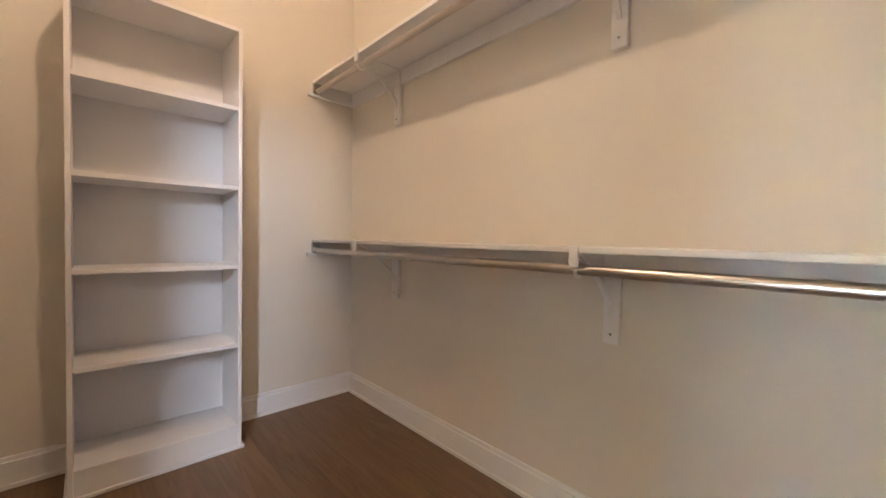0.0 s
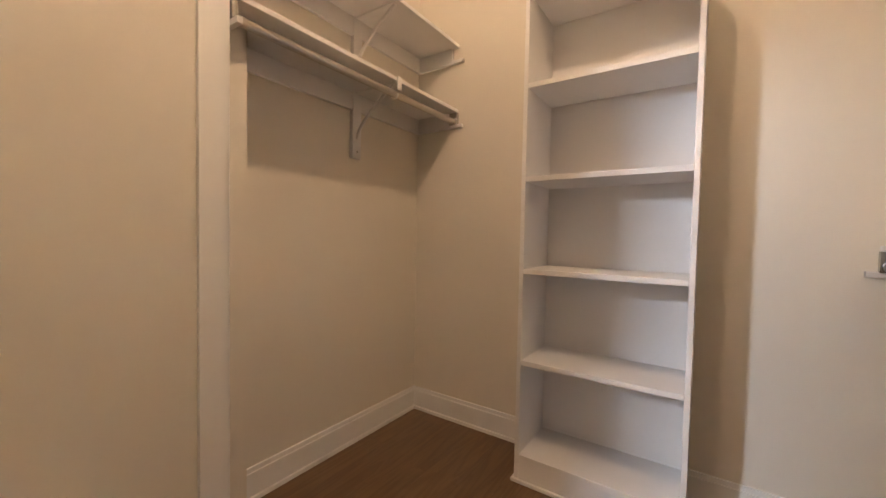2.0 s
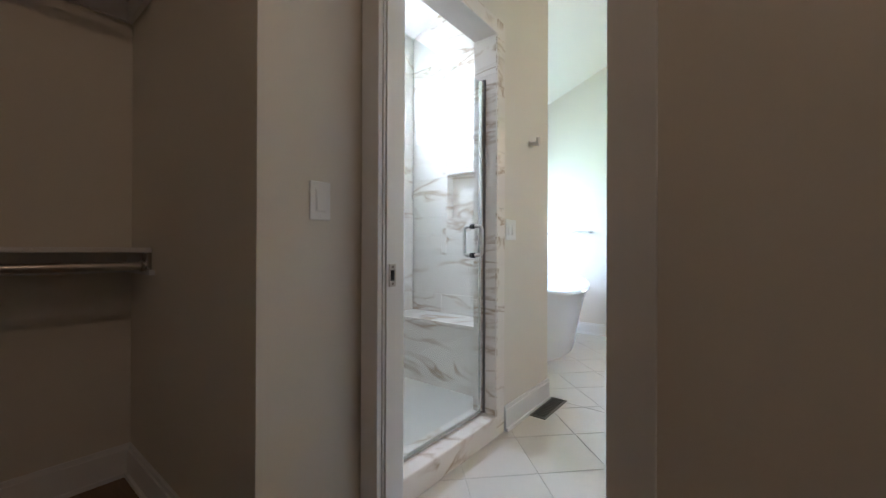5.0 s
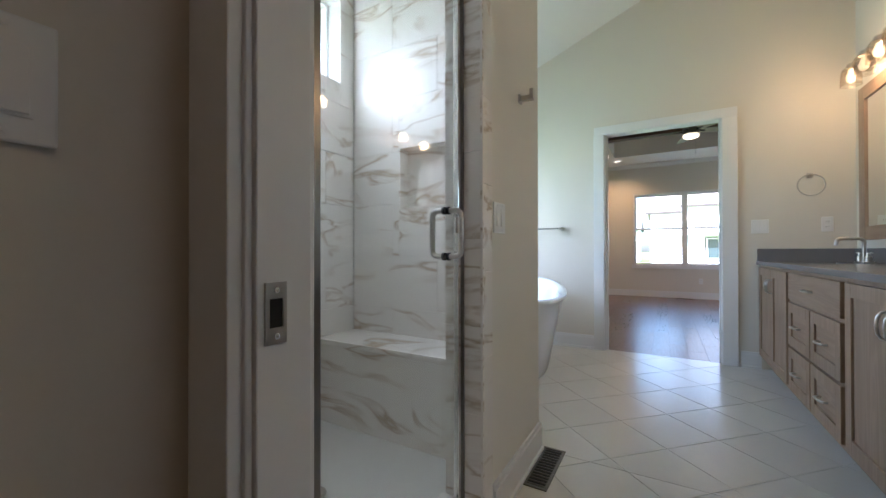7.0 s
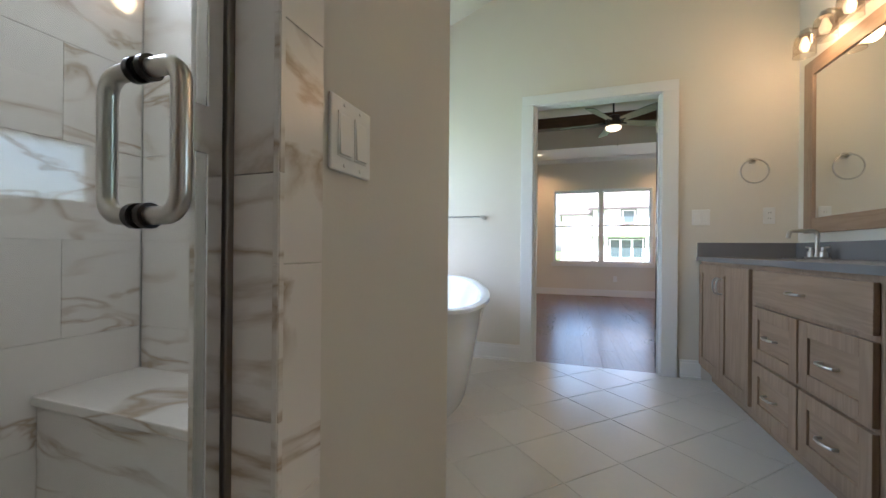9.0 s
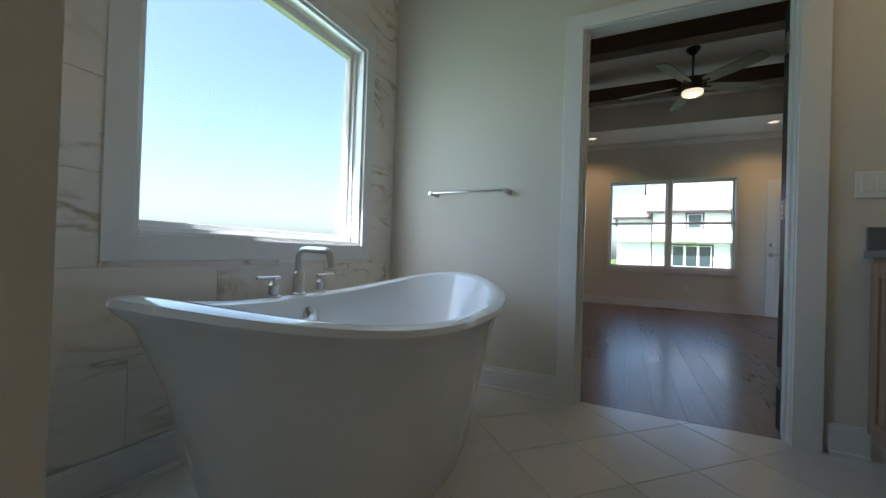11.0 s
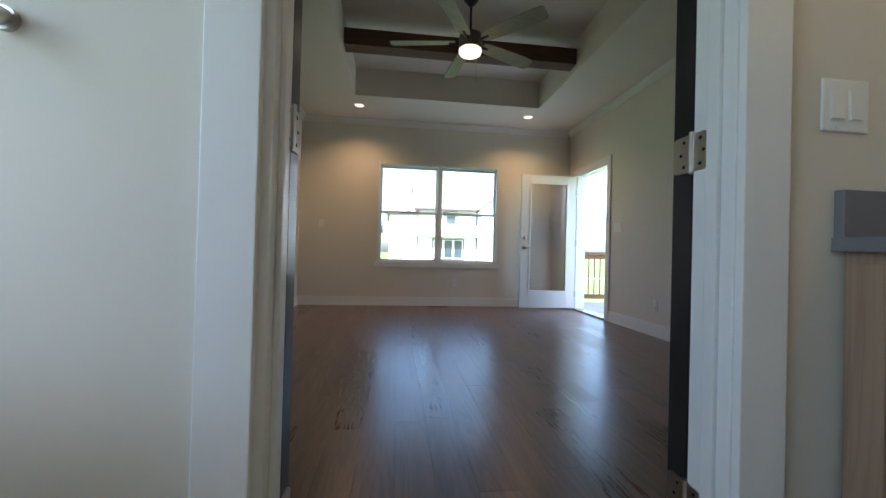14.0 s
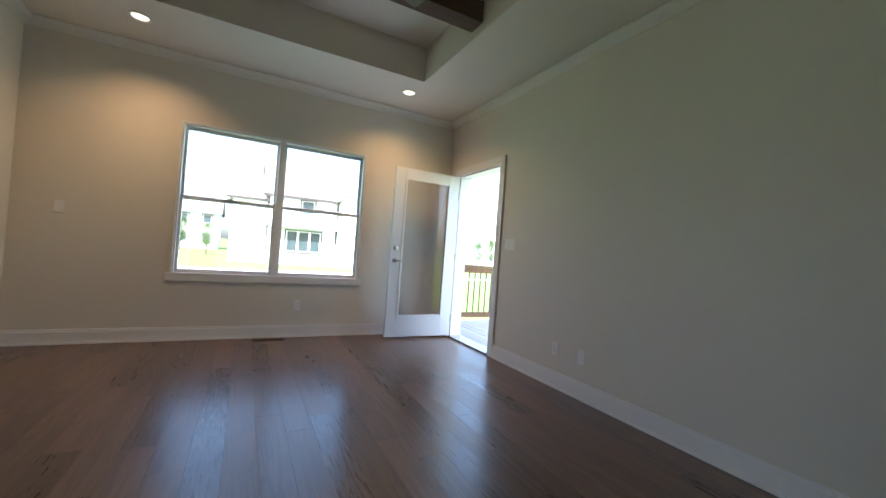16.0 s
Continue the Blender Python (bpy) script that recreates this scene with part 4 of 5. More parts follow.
def basin_faucet(y):
    t = thing("basin_faucet", (0.41, y, 0.898), "brushed nickel basin faucet with high spout", "faucet", "basin faucets")
    part("base", boxes((0.382, y - 0.08, 0.898, 0.438, y + 0.08, 0.910), bevel=0.005), STEEL, t)
    part("spout", bar([(0.41, y, 0.91), (0.41, y, 1.03)] + arc((0.38, y, 1.035), 0.03, (1, 0, 0), (0, 0, 1), 0, 90, 8) + [(0.31, y, 1.065)] + arc((0.295, y, 1.045), 0.02, (0, 0, 1), (-1, 0, 0), 0, 75, 6) + [(0.27, y, 1.02)], 0.0115, 14), STEEL, t, smooth=True)
    for s in (-1, 1):
        h = part("handle", lathe([(0.02, 0), (0.019, 0.03), (0.012, 0.035), (0.011, 0.055), (0.006, 0.058)], 16, (0.41, y + s * 0.06, 0.91)), STEEL, t, smooth=True)
        l = part("lever", bar([(0.41, y + s * 0.055, 0.962), (0.41, y + s * 0.115, 0.968)], 0.0055, 8), STEEL, h, smooth=True)


for y in (4.60, 2.96):
    wash_basin(y)
    basin_faucet(y)

mi = thing("mirror", (BE, 3.78, 1.05), "large wall mirror in a wooden frame", "mirror")
part("glass", boxes((BE - 0.012, 2.50, 1.13, BE - 0.006, 4.82, 2.09)), MIRROR, mi)
for ya in (2.44, 4.80):
    part("frame_stile", boxes((BE - 0.022, ya, 1.06, BE - 0.001, ya + 0.095, 2.165), bevel=0.002), CABW, mi, "grey-brown wooden frame")
for za in (1.06, 2.07):
    part("frame_rail", boxes((BE - 0.022, 2.5355, za, BE - 0.001, 4.7995, za + 0.095), bevel=0.002), CABH, mi, "grey-brown wooden frame")

SHADE = glass_mat("lamp_shade_glass", (1.0, 0.97, 0.93), 0.92, 0.05)


def vanity_light(yc):
    t = thing("vanity_light", (BE, yc, 2.27), "nickel vanity light with glowing glass shades", "wall light", "vanity lights")
    part("back_plate", boxes((BE - 0.025, yc - 0.40, 2.25, BE - 0.001, yc + 0.40, 2.33), bevel=0.004), STEEL, t)
    for k in range(4):
        y = yc - 0.3 + 0.2 * k
        part("arm", bar([(BE - 0.025, y, 2.29), (BE - 0.12, y, 2.30), (BE - 0.13, y, 2.285)], 0.008, 10), STEEL, t, smooth=True)
        part("holder", lathe([(0.022, 0.03), (0.026, 0.02), (0.026, 0.0)], 16, (BE - 0.13, y, 2.26)), STEEL, t, smooth=True)
        g = part("shade", lathe([(0.035, 0.0), (0.05, -0.02), (0.055, -0.06), (0.056, -0.13), (0.053, -0.13), (0.052, -0.06), (0.046, -0.02), (0.03, -0.003)], 20, (BE - 0.13, y, 2.265)), SHADE, t, "clear glass shade", smooth=True)
        g.visible_shadow = False
        bb = part("light_bulb", lathe([(0.012, 0), (0.018, -0.02), (0.028, -0.05), (0.02, -0.08), (0.004, -0.088)], 16, (BE - 0.13, y, 2.25)), GLOW, t, smooth=True)
        bb.visible_shadow = False


vanity_light(4.36)
vanity_light(3.06)
for y in (4.16, 4.56, 3.06):
    bulb("vanity_bulb", BE - 0.15, y, 2.18, 0.52, (1.0, 0.62, 0.30), 0.05)

# ---- double door between bath and bedroom ----
def hinge_plate(bm, x0, x1, y_pin, y_out, z, r=0.012):
    """One leaf of a hinge, 9 cm high, with rounded outer corners."""
    q = 1 if y_out > y_pin else -1
    pts = [(y_pin, z - 0.045)] + [(y_out - q * r + q * r * math.sin(a), z - 0.045 + r - r * math.cos(a)) for a in [radians(18 * k) for k in range(6)]]
    pts += [(y_out - q * r + q * r * math.cos(a), z + 0.045 - r + r * math.sin(a)) for a in [radians(18 * k) for k in range(6)]] + [(y_pin, z + 0.045)]
    a, b = [bm.verts.new((x0, y, w)) for y, w in pts], [bm.verts.new((x1, y, w)) for y, w in pts]
    bm.faces.new(a)
    bm.faces.new(b[::-1])
    for i in range(len(pts)):
        j = (i + 1) % len(pts)
        bm.faces.new((a[i], b[i], b[j], a[j]))
    return bm


def door_leaf(name, xa, xb, hinge_x, s):
    t = thing(name, (hinge_x, BR0 + 0.03, 0), "black painted narrow door folded open against the wall", "door", kind="structure")
    part("door_slab", boxes((xa, BR0 + 0.016, 0.01, xb, BR0 + 0.080, DH - 0.01), bevel=0.002), BLACK, t)
    kx = xa + 0.06 if s < 0 else xb - 0.06
    k = part("door_knob", lathe([(0.012, 0), (0.012, 0.03), (0.026, 0.04), (0.028, 0.055), (0.015, 0.065)], 20), STEEL, t, smooth=True)
    k.matrix_basis = pose(kx, BR0 + 0.080, 0.95, -90)
    for z in (0.27, 1.098, 1.92):
        bm = hinge_plate(bmesh.new(), hinge_x - s * 0.003, hinge_x, BR0 + 0.010, BR0 - 0.030, z)
        h = part("hinge", hinge_plate(bm, hinge_x - s * 0.005, hinge_x + s * 0.001, BR0 + 0.018, BR0 + 0.072, z), STEEL, t, "nickel hinge")
        for dy, dz in ((-0.012, -0.03), (-0.022, 0.0), (-0.012, 0.03), (0.036, -0.03), (0.046, 0.0), (0.036, 0.03)):
            part("screw", lathe([(0.0042, 0), (0.0042, 0.001), (0.002, 0.0015)], 10), DARK, h).matrix_basis = pose(hinge_x - s * (0.0032 if dy < 0 else 0.0052), BR0 + dy, z + dz, 0, -90 * s, 0)
        b = part("hinge_pin", bar([(hinge_x - s * 0.004, BR0 + 0.014, z - 0.05), (hinge_x - s * 0.004, BR0 + 0.014, z + 0.05)], 0.006, 10), STEEL, h, smooth=True)
    return t


door_leaf("door_2", DX0 - 0.462, DX0 - 0.001, DX0, -1)
door_leaf("door_3", DX1 + 0.001, DX1 + 0.462, DX1, 1)

# ---- bedroom ----
fx, fy = -0.41, 7.76
fan = thing("ceiling_fan", (fx, fy, TZ), "five-bladed ceiling fan with glowing light, at rest", "ceiling fan")
part("canopy", lathe([(0.07, 0), (0.07, -0.02), (0.03, -0.07), (0.014, -0.075)], 24, (fx, fy, TZ)), BLACK, fan, smooth=True)
part("downrod", bar([(fx, fy, TZ - 0.07), (fx, fy, 2.86)], 0.012, 12), BLACK, fan, smooth=True)
part("motor", lathe([(0.02, 0.12), (0.06, 0.115), (0.10, 0.09), (0.108, 0.06), (0.108, -0.02), (0.104, -0.045)], 28, (fx, fy, 2.78)), BRONZE, fan, smooth=True)
lk = part("light_kit", lathe([(0.104, 0.0), (0.107, -0.02), (0.098, -0.04), (0.06, -0.056), (0.01, -0.06)], 28, (fx, fy, 2.733)), GLOWC, fan, "glowing frosted glass", smooth=True)
lk.visible_shadow = False
part("pull_chain", bar([(fx + 0.06, fy, 2.72), (fx + 0.06, fy, 2.48)], 0.002, 6), STEEL, fan)
part("chain_knob", lathe([(0.003, 0), (0.007, -0.01), (0.006, -0.035), (0.002, -0.04)], 10, (fx + 0.06, fy, 2.48)), STEEL, fan, smooth=True)
for k in range(5):
    a = radians(25.5 + 72 * k)
    u, v = Vector((math.cos(a), math.sin(a), 0)), Vector((-math.sin(a), math.cos(a), 0))
    bm = bmesh.new()
    lo, hi = [], []
    for d, w in ((0.14, 0.045), (0.2, 0.06), (0.4, 0.068), (0.62, 0.075), (0.735, 0.066), (0.75, 0.05)):
        for s in (-1, 1):
            p = Vector((fx, fy, 2.80)) + u * d + v * s * w + Vector((0, 0, -s * w * 0.24))
            lo.append(bm.verts.new(p))
            hi.append(bm.verts.new(p + Vector((0, 0, 0.008))))
    for i in range(0, 10, 2):
        bm.faces.new((lo[i], lo[i + 1], lo[i + 3], lo[i + 2]))
        bm.faces.new((hi[i], hi[i + 2], hi[i + 3], hi[i + 1]))
        bm.faces.new((lo[i], lo[i + 2], hi[i + 2], hi[i]))
        bm.faces.new((lo[i + 1], hi[i + 1], hi[i + 3], lo[i + 3]))
    bm.faces.new((lo[0], hi[0], hi[1], lo[1]))
    bm.faces.new((lo[10], lo[11], hi[11], hi[10]))
    bl = part("blade", bm, BLADEW, fan, "grey-brown wooden blade")
    ir = part("blade_iron", bar([Vector((fx, fy, 2.79)) + u * 0.09, Vector((fx, fy, 2.797)) + u * 0.2], 0.012, 8), BLACK, bl)
bulb("fan_bulb", fx, fy, 2.62, 0.16, (1.0, 0.74, 0.45), 0.06)

for y in (7.0, 8.30):
    bt = thing("ceiling_beam", ((TX0 + TX1) / 2, y, 2.93), "dark stained wooden beam across the tray ceiling", "beam", "ceiling beams")
    part("beam_casing", boxes((TX0 + 0.001, y - 0.085, 2.93, TX1 - 0.001, y + 0.085, 3.10), bevel=0.003), BEAMW, bt)


def can_light(x, y):
    t = thing("recessed_light", (x, y, RZ), "glowing recessed ceiling light with white ring", "ceiling light", "recessed lights")
    part("trim_ring", lathe([(0.085, 0), (0.085, -0.005), (0.066, -0.007), (0.062, -0.002)], 28, (x, y, RZ)), TRIM, t, smooth=True)
    c = part("lens", lathe([(0.064, -0.002), (0.05, -0.004), (0.01, -0.005)], 24, (x, y, RZ)), GLOWC, t, smooth=True)
    c.visible_shadow = False
    spot("can_spot", x, y, RZ - 0.012, 10.5)


for x in (-1.61, 0.82):
    can_light(x, 9.67)

# porch door, swung inward
pdoor = thing("door_4", (1.70, 9.97, 0), "white glazed porch door standing wide open", "door", kind="structure")
a, b, y0, y1 = 0.845, 1.725, 9.955, 9.995
part("door_slab", boxes((a, y0, 0.025, a + 0.14, y1, 2.08), (b - 0.14, y0, 0.025, b, y1, 2.08), (a + 0.14, y0, 1.955, b - 0.14, y1, 2.08), (a + 0.14, y0, 0.025, b - 0.14, y1, 0.28), bevel=0.002), TRIM, pdoor)
part("glazing_bead", boxes((a + 0.13, y0 - 0.008, 0.27, a + 0.155, y0, 1.965), (b - 0.155, y0 - 0.008, 0.27, b - 0.13, y0, 1.965), (a + 0.155, y0 - 0.008, 1.94, b - 0.155, y0, 1.965), (a + 0.155, y0 - 0.008, 0.27, b - 0.155, y0, 0.295), bevel=0.002), TRIM, pdoor)
p = part("pane", boxes((a + 0.14, 9.973, 0.28, b - 0.14, 9.977, 1.955)), GLASS, pdoor)
p.visible_shadow = False
part("deadbolt", lathe([(0.028, 0), (0.028, 0.012), (0.012, 0.02)], 20), STEEL, pdoor, smooth=True).matrix_basis = pose(a + 0.06, y0, 1.10, 90)
hp = part("handle_rose", lathe([(0.03, 0), (0.03, 0.01), (0.012, 0.014), (0.011, 0.045)], 20), STEEL, pdoor, smooth=True)
hp.matrix_basis = pose(a + 0.06, y0, 0.95, 90)
part("lever", bar([(a + 0.06, y0 - 0.045, 0.95), (a + 0.17, y0 - 0.045, 0.955)], 0.009, 10), STEEL, pdoor, smooth=True)
for z in (0.25, 1.04, 1.83):
    part("hinge", boxes((b - 0.002, y0 - 0.012, z - 0.045, b + 0.018, y0 + 0.002, z + 0.045), bevel=0.001), STEEL, pdoor)

# ---- outside ----
structure("ground", boxes((-400, -400, -1.2, 400, 500, -0.9)), GRASS, "green lawn round the houses", "ground")
structure("path_concrete", boxes((-40, 31.5, -0.9, 40, 33.0, -0.88)), mat("concrete", (0.45, 0.44, 0.42), 0.9, grain=0.2, scale=20, blotch=0.1), "pale concrete path in the lawn", "path")

dk = thing("deck", (3.2, 9.6, -0.9), "grey board deck outside the porch door", "deck")
for k in range(26):
    x = RE + 0.165 + 0.145 * k
    part("deck_board", boxes((x, 7.6, -0.05, x + 0.138, 11.1, -0.02)), DECKG, dk)
for x in (1.95, 3.6, 5.4):
    for y in (7.7, 11.0):
        part("post", boxes((x - 0.06, y - 0.06, -0.9, x + 0.06, y + 0.06, -0.051)), DECKW, dk)
part("joist", boxes((RE + 0.2, 7.62, -0.25, 5.65, 7.68, -0.051), (RE + 0.2, 11.02, -0.25, 5.65, 11.08, -0.051)), DECKW, dk)


def railing(p0, p1):
    v = Vector(p1) - Vector(p0)
    n = int(v.length / 0.11)
    t = thing("deck_railing", p0, "wooden deck railing with thin black balusters", "railing", "deck railings")
    along_x = abs(v.x) > abs(v.y)
    dx, dy = (0.0, 0.02) if along_x else (0.02, 0.0)
    lo, hi = (min(p0[0], p1[0]), min(p0[1], p1[1])), (max(p0[0], p1[0]), max(p0[1], p1[1]))
    part("top_rail", boxes((lo[0] - dx * 3.2, lo[1] - dy * 3.2, 0.88, hi[0] + dx * 3.2, hi[1] + dy * 3.2, 0.92)), DECKW, t)
    for z in (0.05, 0.79):
        part("rail", boxes((lo[0] - dx, lo[1] - dy, z, hi[0] + dx, hi[1] + dy, z + 0.085)), DECKW, t)
    for k in range(1, n):
        p = Vector(p0) + v * k / n
        part("baluster", boxes((p.x - 0.008, p.y - 0.008, 0.06, p.x + 0.008, p.y + 0.008, 0.88)), BLACK, t)
    for p in (p0, p1):
        part("post", boxes((p[0] - 0.045, p[1] - 0.045, -0.02, p[0] + 0.045, p[1] + 0.045, 0.98)), DECKW, t)


railing((RE + 0.22, 11.03, -0.02), (5.55, 11.03, -0.02))
railing((5.55, 7.7, -0.02), (5.55, 10.93, -0.02))


def gable_roof(x0, x1, y0, y1, z, rise, along, over=0.45):
    """A gabled roof slab; along: the ridge's axis."""
    bm = bmesh.new()
    x0, x1, y0, y1 = x0 - over, x1 + over, y0 - over, y1 + over
    t = 0.18
    if along == "x":
        ym = (y0 + y1) / 2
        sec = [(y0, z - 0.1), (ym, z + rise), (y1, z - 0.1), (y1, z - 0.1 - t), (ym, z + rise - t), (y0, z - 0.1 - t)]
        a = [bm.verts.new((x0, y, q)) for y, q in sec]
        b = [bm.verts.new((x1, y, q)) for y, q in sec]
    else:
        xm = (x0 + x1) / 2
        sec = [(x0, z - 0.1), (xm, z + rise), (x1, z - 0.1), (x1, z - 0.1 - t), (xm, z + rise - t), (x0, z - 0.1 - t)]
        a = [bm.verts.new((x, y0, q)) for x, q in sec]
        b = [bm.verts.new((x, y1, q)) for x, q in sec]
    for i in range(6):
        j = (i + 1) % 6
        bm.faces.new((a[i], a[j], b[j], b[i]))
    bm.faces.new((a[0], a[1], a[4], a[5]))
    bm.faces.new((a[1], a[2], a[3], a[4]))
    bm.faces.new((b[0], b[1], b[4], b[5]))
    bm.faces.new((b[1], b[2], b[3], b[4]))
    return bm


def gable_fill(x0, x1, y, z, rise):
    bm = bmesh.new()
    a = [bm.verts.new(p) for p in ((x0, y, z), (x1, y, z), ((x0 + x1) / 2, y, z + rise - 0.25))]
    b = [bm.verts.new(v.co + Vector((0, 0.15, 0))) for v in a]
    bm.faces.new(a)
    bm.faces.new(b[::-1])
    for i in range(3):
        bm.faces.new((a[i], b[i], b[(i + 1) % 3], a[(i + 1) % 3]))
    return bm


def house_window(root, x0, x1, y, z0, z1, n=1):
    w = part("window", boxes((x0 - 0.12, y - 0.05, z0 - 0.12, x1 + 0.12, y - 0.005, z0), (x0 - 0.12, y - 0.05, z1, x1 + 0.12, y - 0.005, z1 + 0.12), (x0 - 0.12, y - 0.05, z0, x0, y - 0.005, z1), (x1, y - 0.05, z0, x1 + 0.12, y - 0.005, z1)), DARKTRIM, root)
    for k in range(n):
        a, b = x0 + (x1 - x0) * k / n + 0.04, x0 + (x1 - x0) * (k + 1) / n - 0.04
        fr = part("sash", boxes((a - 0.04, y - 0.04, z0, a + 0.05, y - 0.006, z1), (b - 0.05, y - 0.04, z0, b + 0.04, y - 0.006, z1), (a + 0.05, y - 0.04, z0, b - 0.05, y - 0.006, z0 + 0.06), (a + 0.05, y - 0.04, z1 - 0.06, b - 0.05, y - 0.006, z1)), TRIM, w)
        pn = part("pane", boxes((a + 0.05, y - 0.02, z0 + 0.06, b - 0.05, y - 0.008, z1 - 0.06)), HGLASS, w)


H = thing("house", (5, 46, -0.9), "two-storey white sided house with brown shingle roof", "house")
GZ = -0.9
part("wall", boxes((0.9, 41.0, GZ, 6.7, 51, 5.1)), SIDING, H)
part("wall", boxes((-1.9, 42.2, GZ, 0.9, 51, 4.7)), SIDING, H)
part("wall", boxes((6.7, 39.5, GZ, 15.0, 51, 5.1)), SIDING, H)
part("roof", gable_roof(0.9, 15.0, 41.0, 51.0, 5.1, 4.2, "x"), ROOF, H)
part("roof", gable_roof(-1.9, 0.9, 42.2, 50.5, 4.7, 2.6, "x"), ROOF, H)
part("roof", gable_roof(6.7, 15.0, 39.5, 46.0, 5.1, 3.2, "y"), ROOF, H)
part("gable", gable_fill(6.7, 15.0, 39.5, 5.1, 3.2), SIDING, H)
part("fascia", boxes((0.4, 40.5, 4.8, 6.3, 40.56, 5.02), (-2.3, 41.72, 4.4, 0.8, 41.78, 4.62)), DARKTRIM, H)
part("band", boxes((0.9, 40.2, 2.35, 6.7, 40.99, 3.35), (-1.9, 41.6, 2.35, 0.9, 42.19, 3.35)), SIDING, H, "white boarded balcony front")
for z in range(17):
    part("siding_course", boxes((0.9, 40.985, GZ + 0.35 * z, 6.7, 40.999, GZ + 0.35 * z + 0.03)), TRIM, H)
for x in (0.82, 6.55):
    part("downpipe", boxes((x, 40.9, GZ, x + 0.1, 40.98, 4.9)), DARKTRIM, H)
house_window(H, 2.4, 5.3, 40.98, 0.25, 2.05, 3)
house_window(H, 3.5, 4.6, 40.98, 3.5, 4.75, 1)
house_window(H, 8.2, 9.6, 39.48, 0.1, 2.05, 2)
house_window(H, 8.4, 9.6, 39.48, 3.3, 4.7, 1)
part("air_unit", boxes((-0.9, 41.2, GZ, 0.1, 42.0, 0.0), bevel=0.04), mat("grey_metal", (0.35, 0.36, 0.37), 0.5, grain=0.2, scale=30), H, "grey air conditioner box")
for x, y, z in ((3.0, 43.4, 7.4), (5.2, 43.8, 7.8)):
    part("roof_vent", bar([(x, y, z - 0.6), (x, y, z + 0.25)], 0.07, 8), SIDING, H)


def far_house(x, y, w, d, h, rise, ax):
    t = thing("far_house", (x, y, GZ), "distant white and grey house with dark roof", "house", "distant houses")
    part("wall", boxes((x - w / 2, y - d / 2, GZ, x + w / 2, y + d / 2, GZ + h)), SIDING, t)
    part("roof", gable_roof(x - w / 2, x + w / 2, y - d / 2, y + d / 2, GZ + h, rise, ax), mat("grey_shingles", (0.16, 0.16, 0.17), 0.9, grain=0.4, scale=5), t)
    if ax == "y":
        part("gable", gable_fill(x - w / 2, x + w / 2, y - d / 2, GZ + h, rise), SIDING, t)
    yf = y - d / 2
    for k in range(3):
        xx = x - w / 2 + w * (k + 0.5) / 3
        house_window(t, xx - 0.6, xx + 0.6, yf - 0.02, GZ + 1.0, GZ + 2.4)
        if h > 4:
            house_window(t, xx - 0.6, xx + 0.6, yf - 0.02, GZ + 3.9, GZ + 5.1)


for r in ((-9, 78, 9, 8, 5.6, 2.8, "x"), (-22, 85, 10, 9, 3.2, 3.0, "y"), (-36, 80, 11, 9, 5.6, 3.0, "x"), (30, 90, 12, 9, 5.4, 3.0, "x"), (48, 75, 11, 9, 5.6, 3.0, "y"), (66, 70, 11, 9, 5.6, 3.0, "x")):
    far_house(*r)


def young_tree(x, y, h, seed):
    rnd = random.Random(seed)
    t = thing("tree", (x, y, GZ), "small leafy young tree on the lawn", "tree", "young trees")
    bm = bmesh.new()
    tube(bm, [(x, y, GZ), (x + 0.05, y, GZ + h * 0.4), (x, y + 0.05, GZ + h * 0.85)], [0.09, 0.07, 0.02], 8)
    for k in range(7):
        a, z = k * 2.4, GZ + h * (0.35 + 0.07 * k)
        tube(bm, [(x, y, z), (x + math.cos(a) * h * 0.2, y + math.sin(a) * h * 0.2, z + h * 0.14)], [0.03, 0.01], 5)
    part("trunk", bm, BARK, t)
    bm = bmesh.new()
    for k in range(700):
        a, r, z = rnd.uniform(0, 6.28), rnd.random() ** 0.5, rnd.random()
        rad = h * 0.27 * r * math.sin(math.pi * (0.12 + 0.82 * z)) * rnd.uniform(0.7, 1.15)
        c = Vector((x + math.cos(a) * rad, y + math.sin(a) * rad, GZ + h * (0.32 + 0.7 * z)))
        q = Euler((rnd.uniform(0, 6), rnd.uniform(0, 6), rnd.uniform(0, 6))).to_matrix()
        s = h * rnd.uniform(0.018, 0.035)
        vs = [bm.verts.new(c + q @ Vector(p) * s) for p in ((-1, 0, 0), (0, -0.6, 0.1), (1, 0, 0), (0, 0.6, 0.1))]
        bm.faces.new(vs)
    part("crown", bm, LEAF, t)


for i, (x, y, h) in enumerate(((-4.2, 52, 3.2), (-7.5, 60, 4.0), (20, 60, 4.5), (33, 58, 4.0), (41, 66, 5.0))):
    young_tree(x, y, h, i)

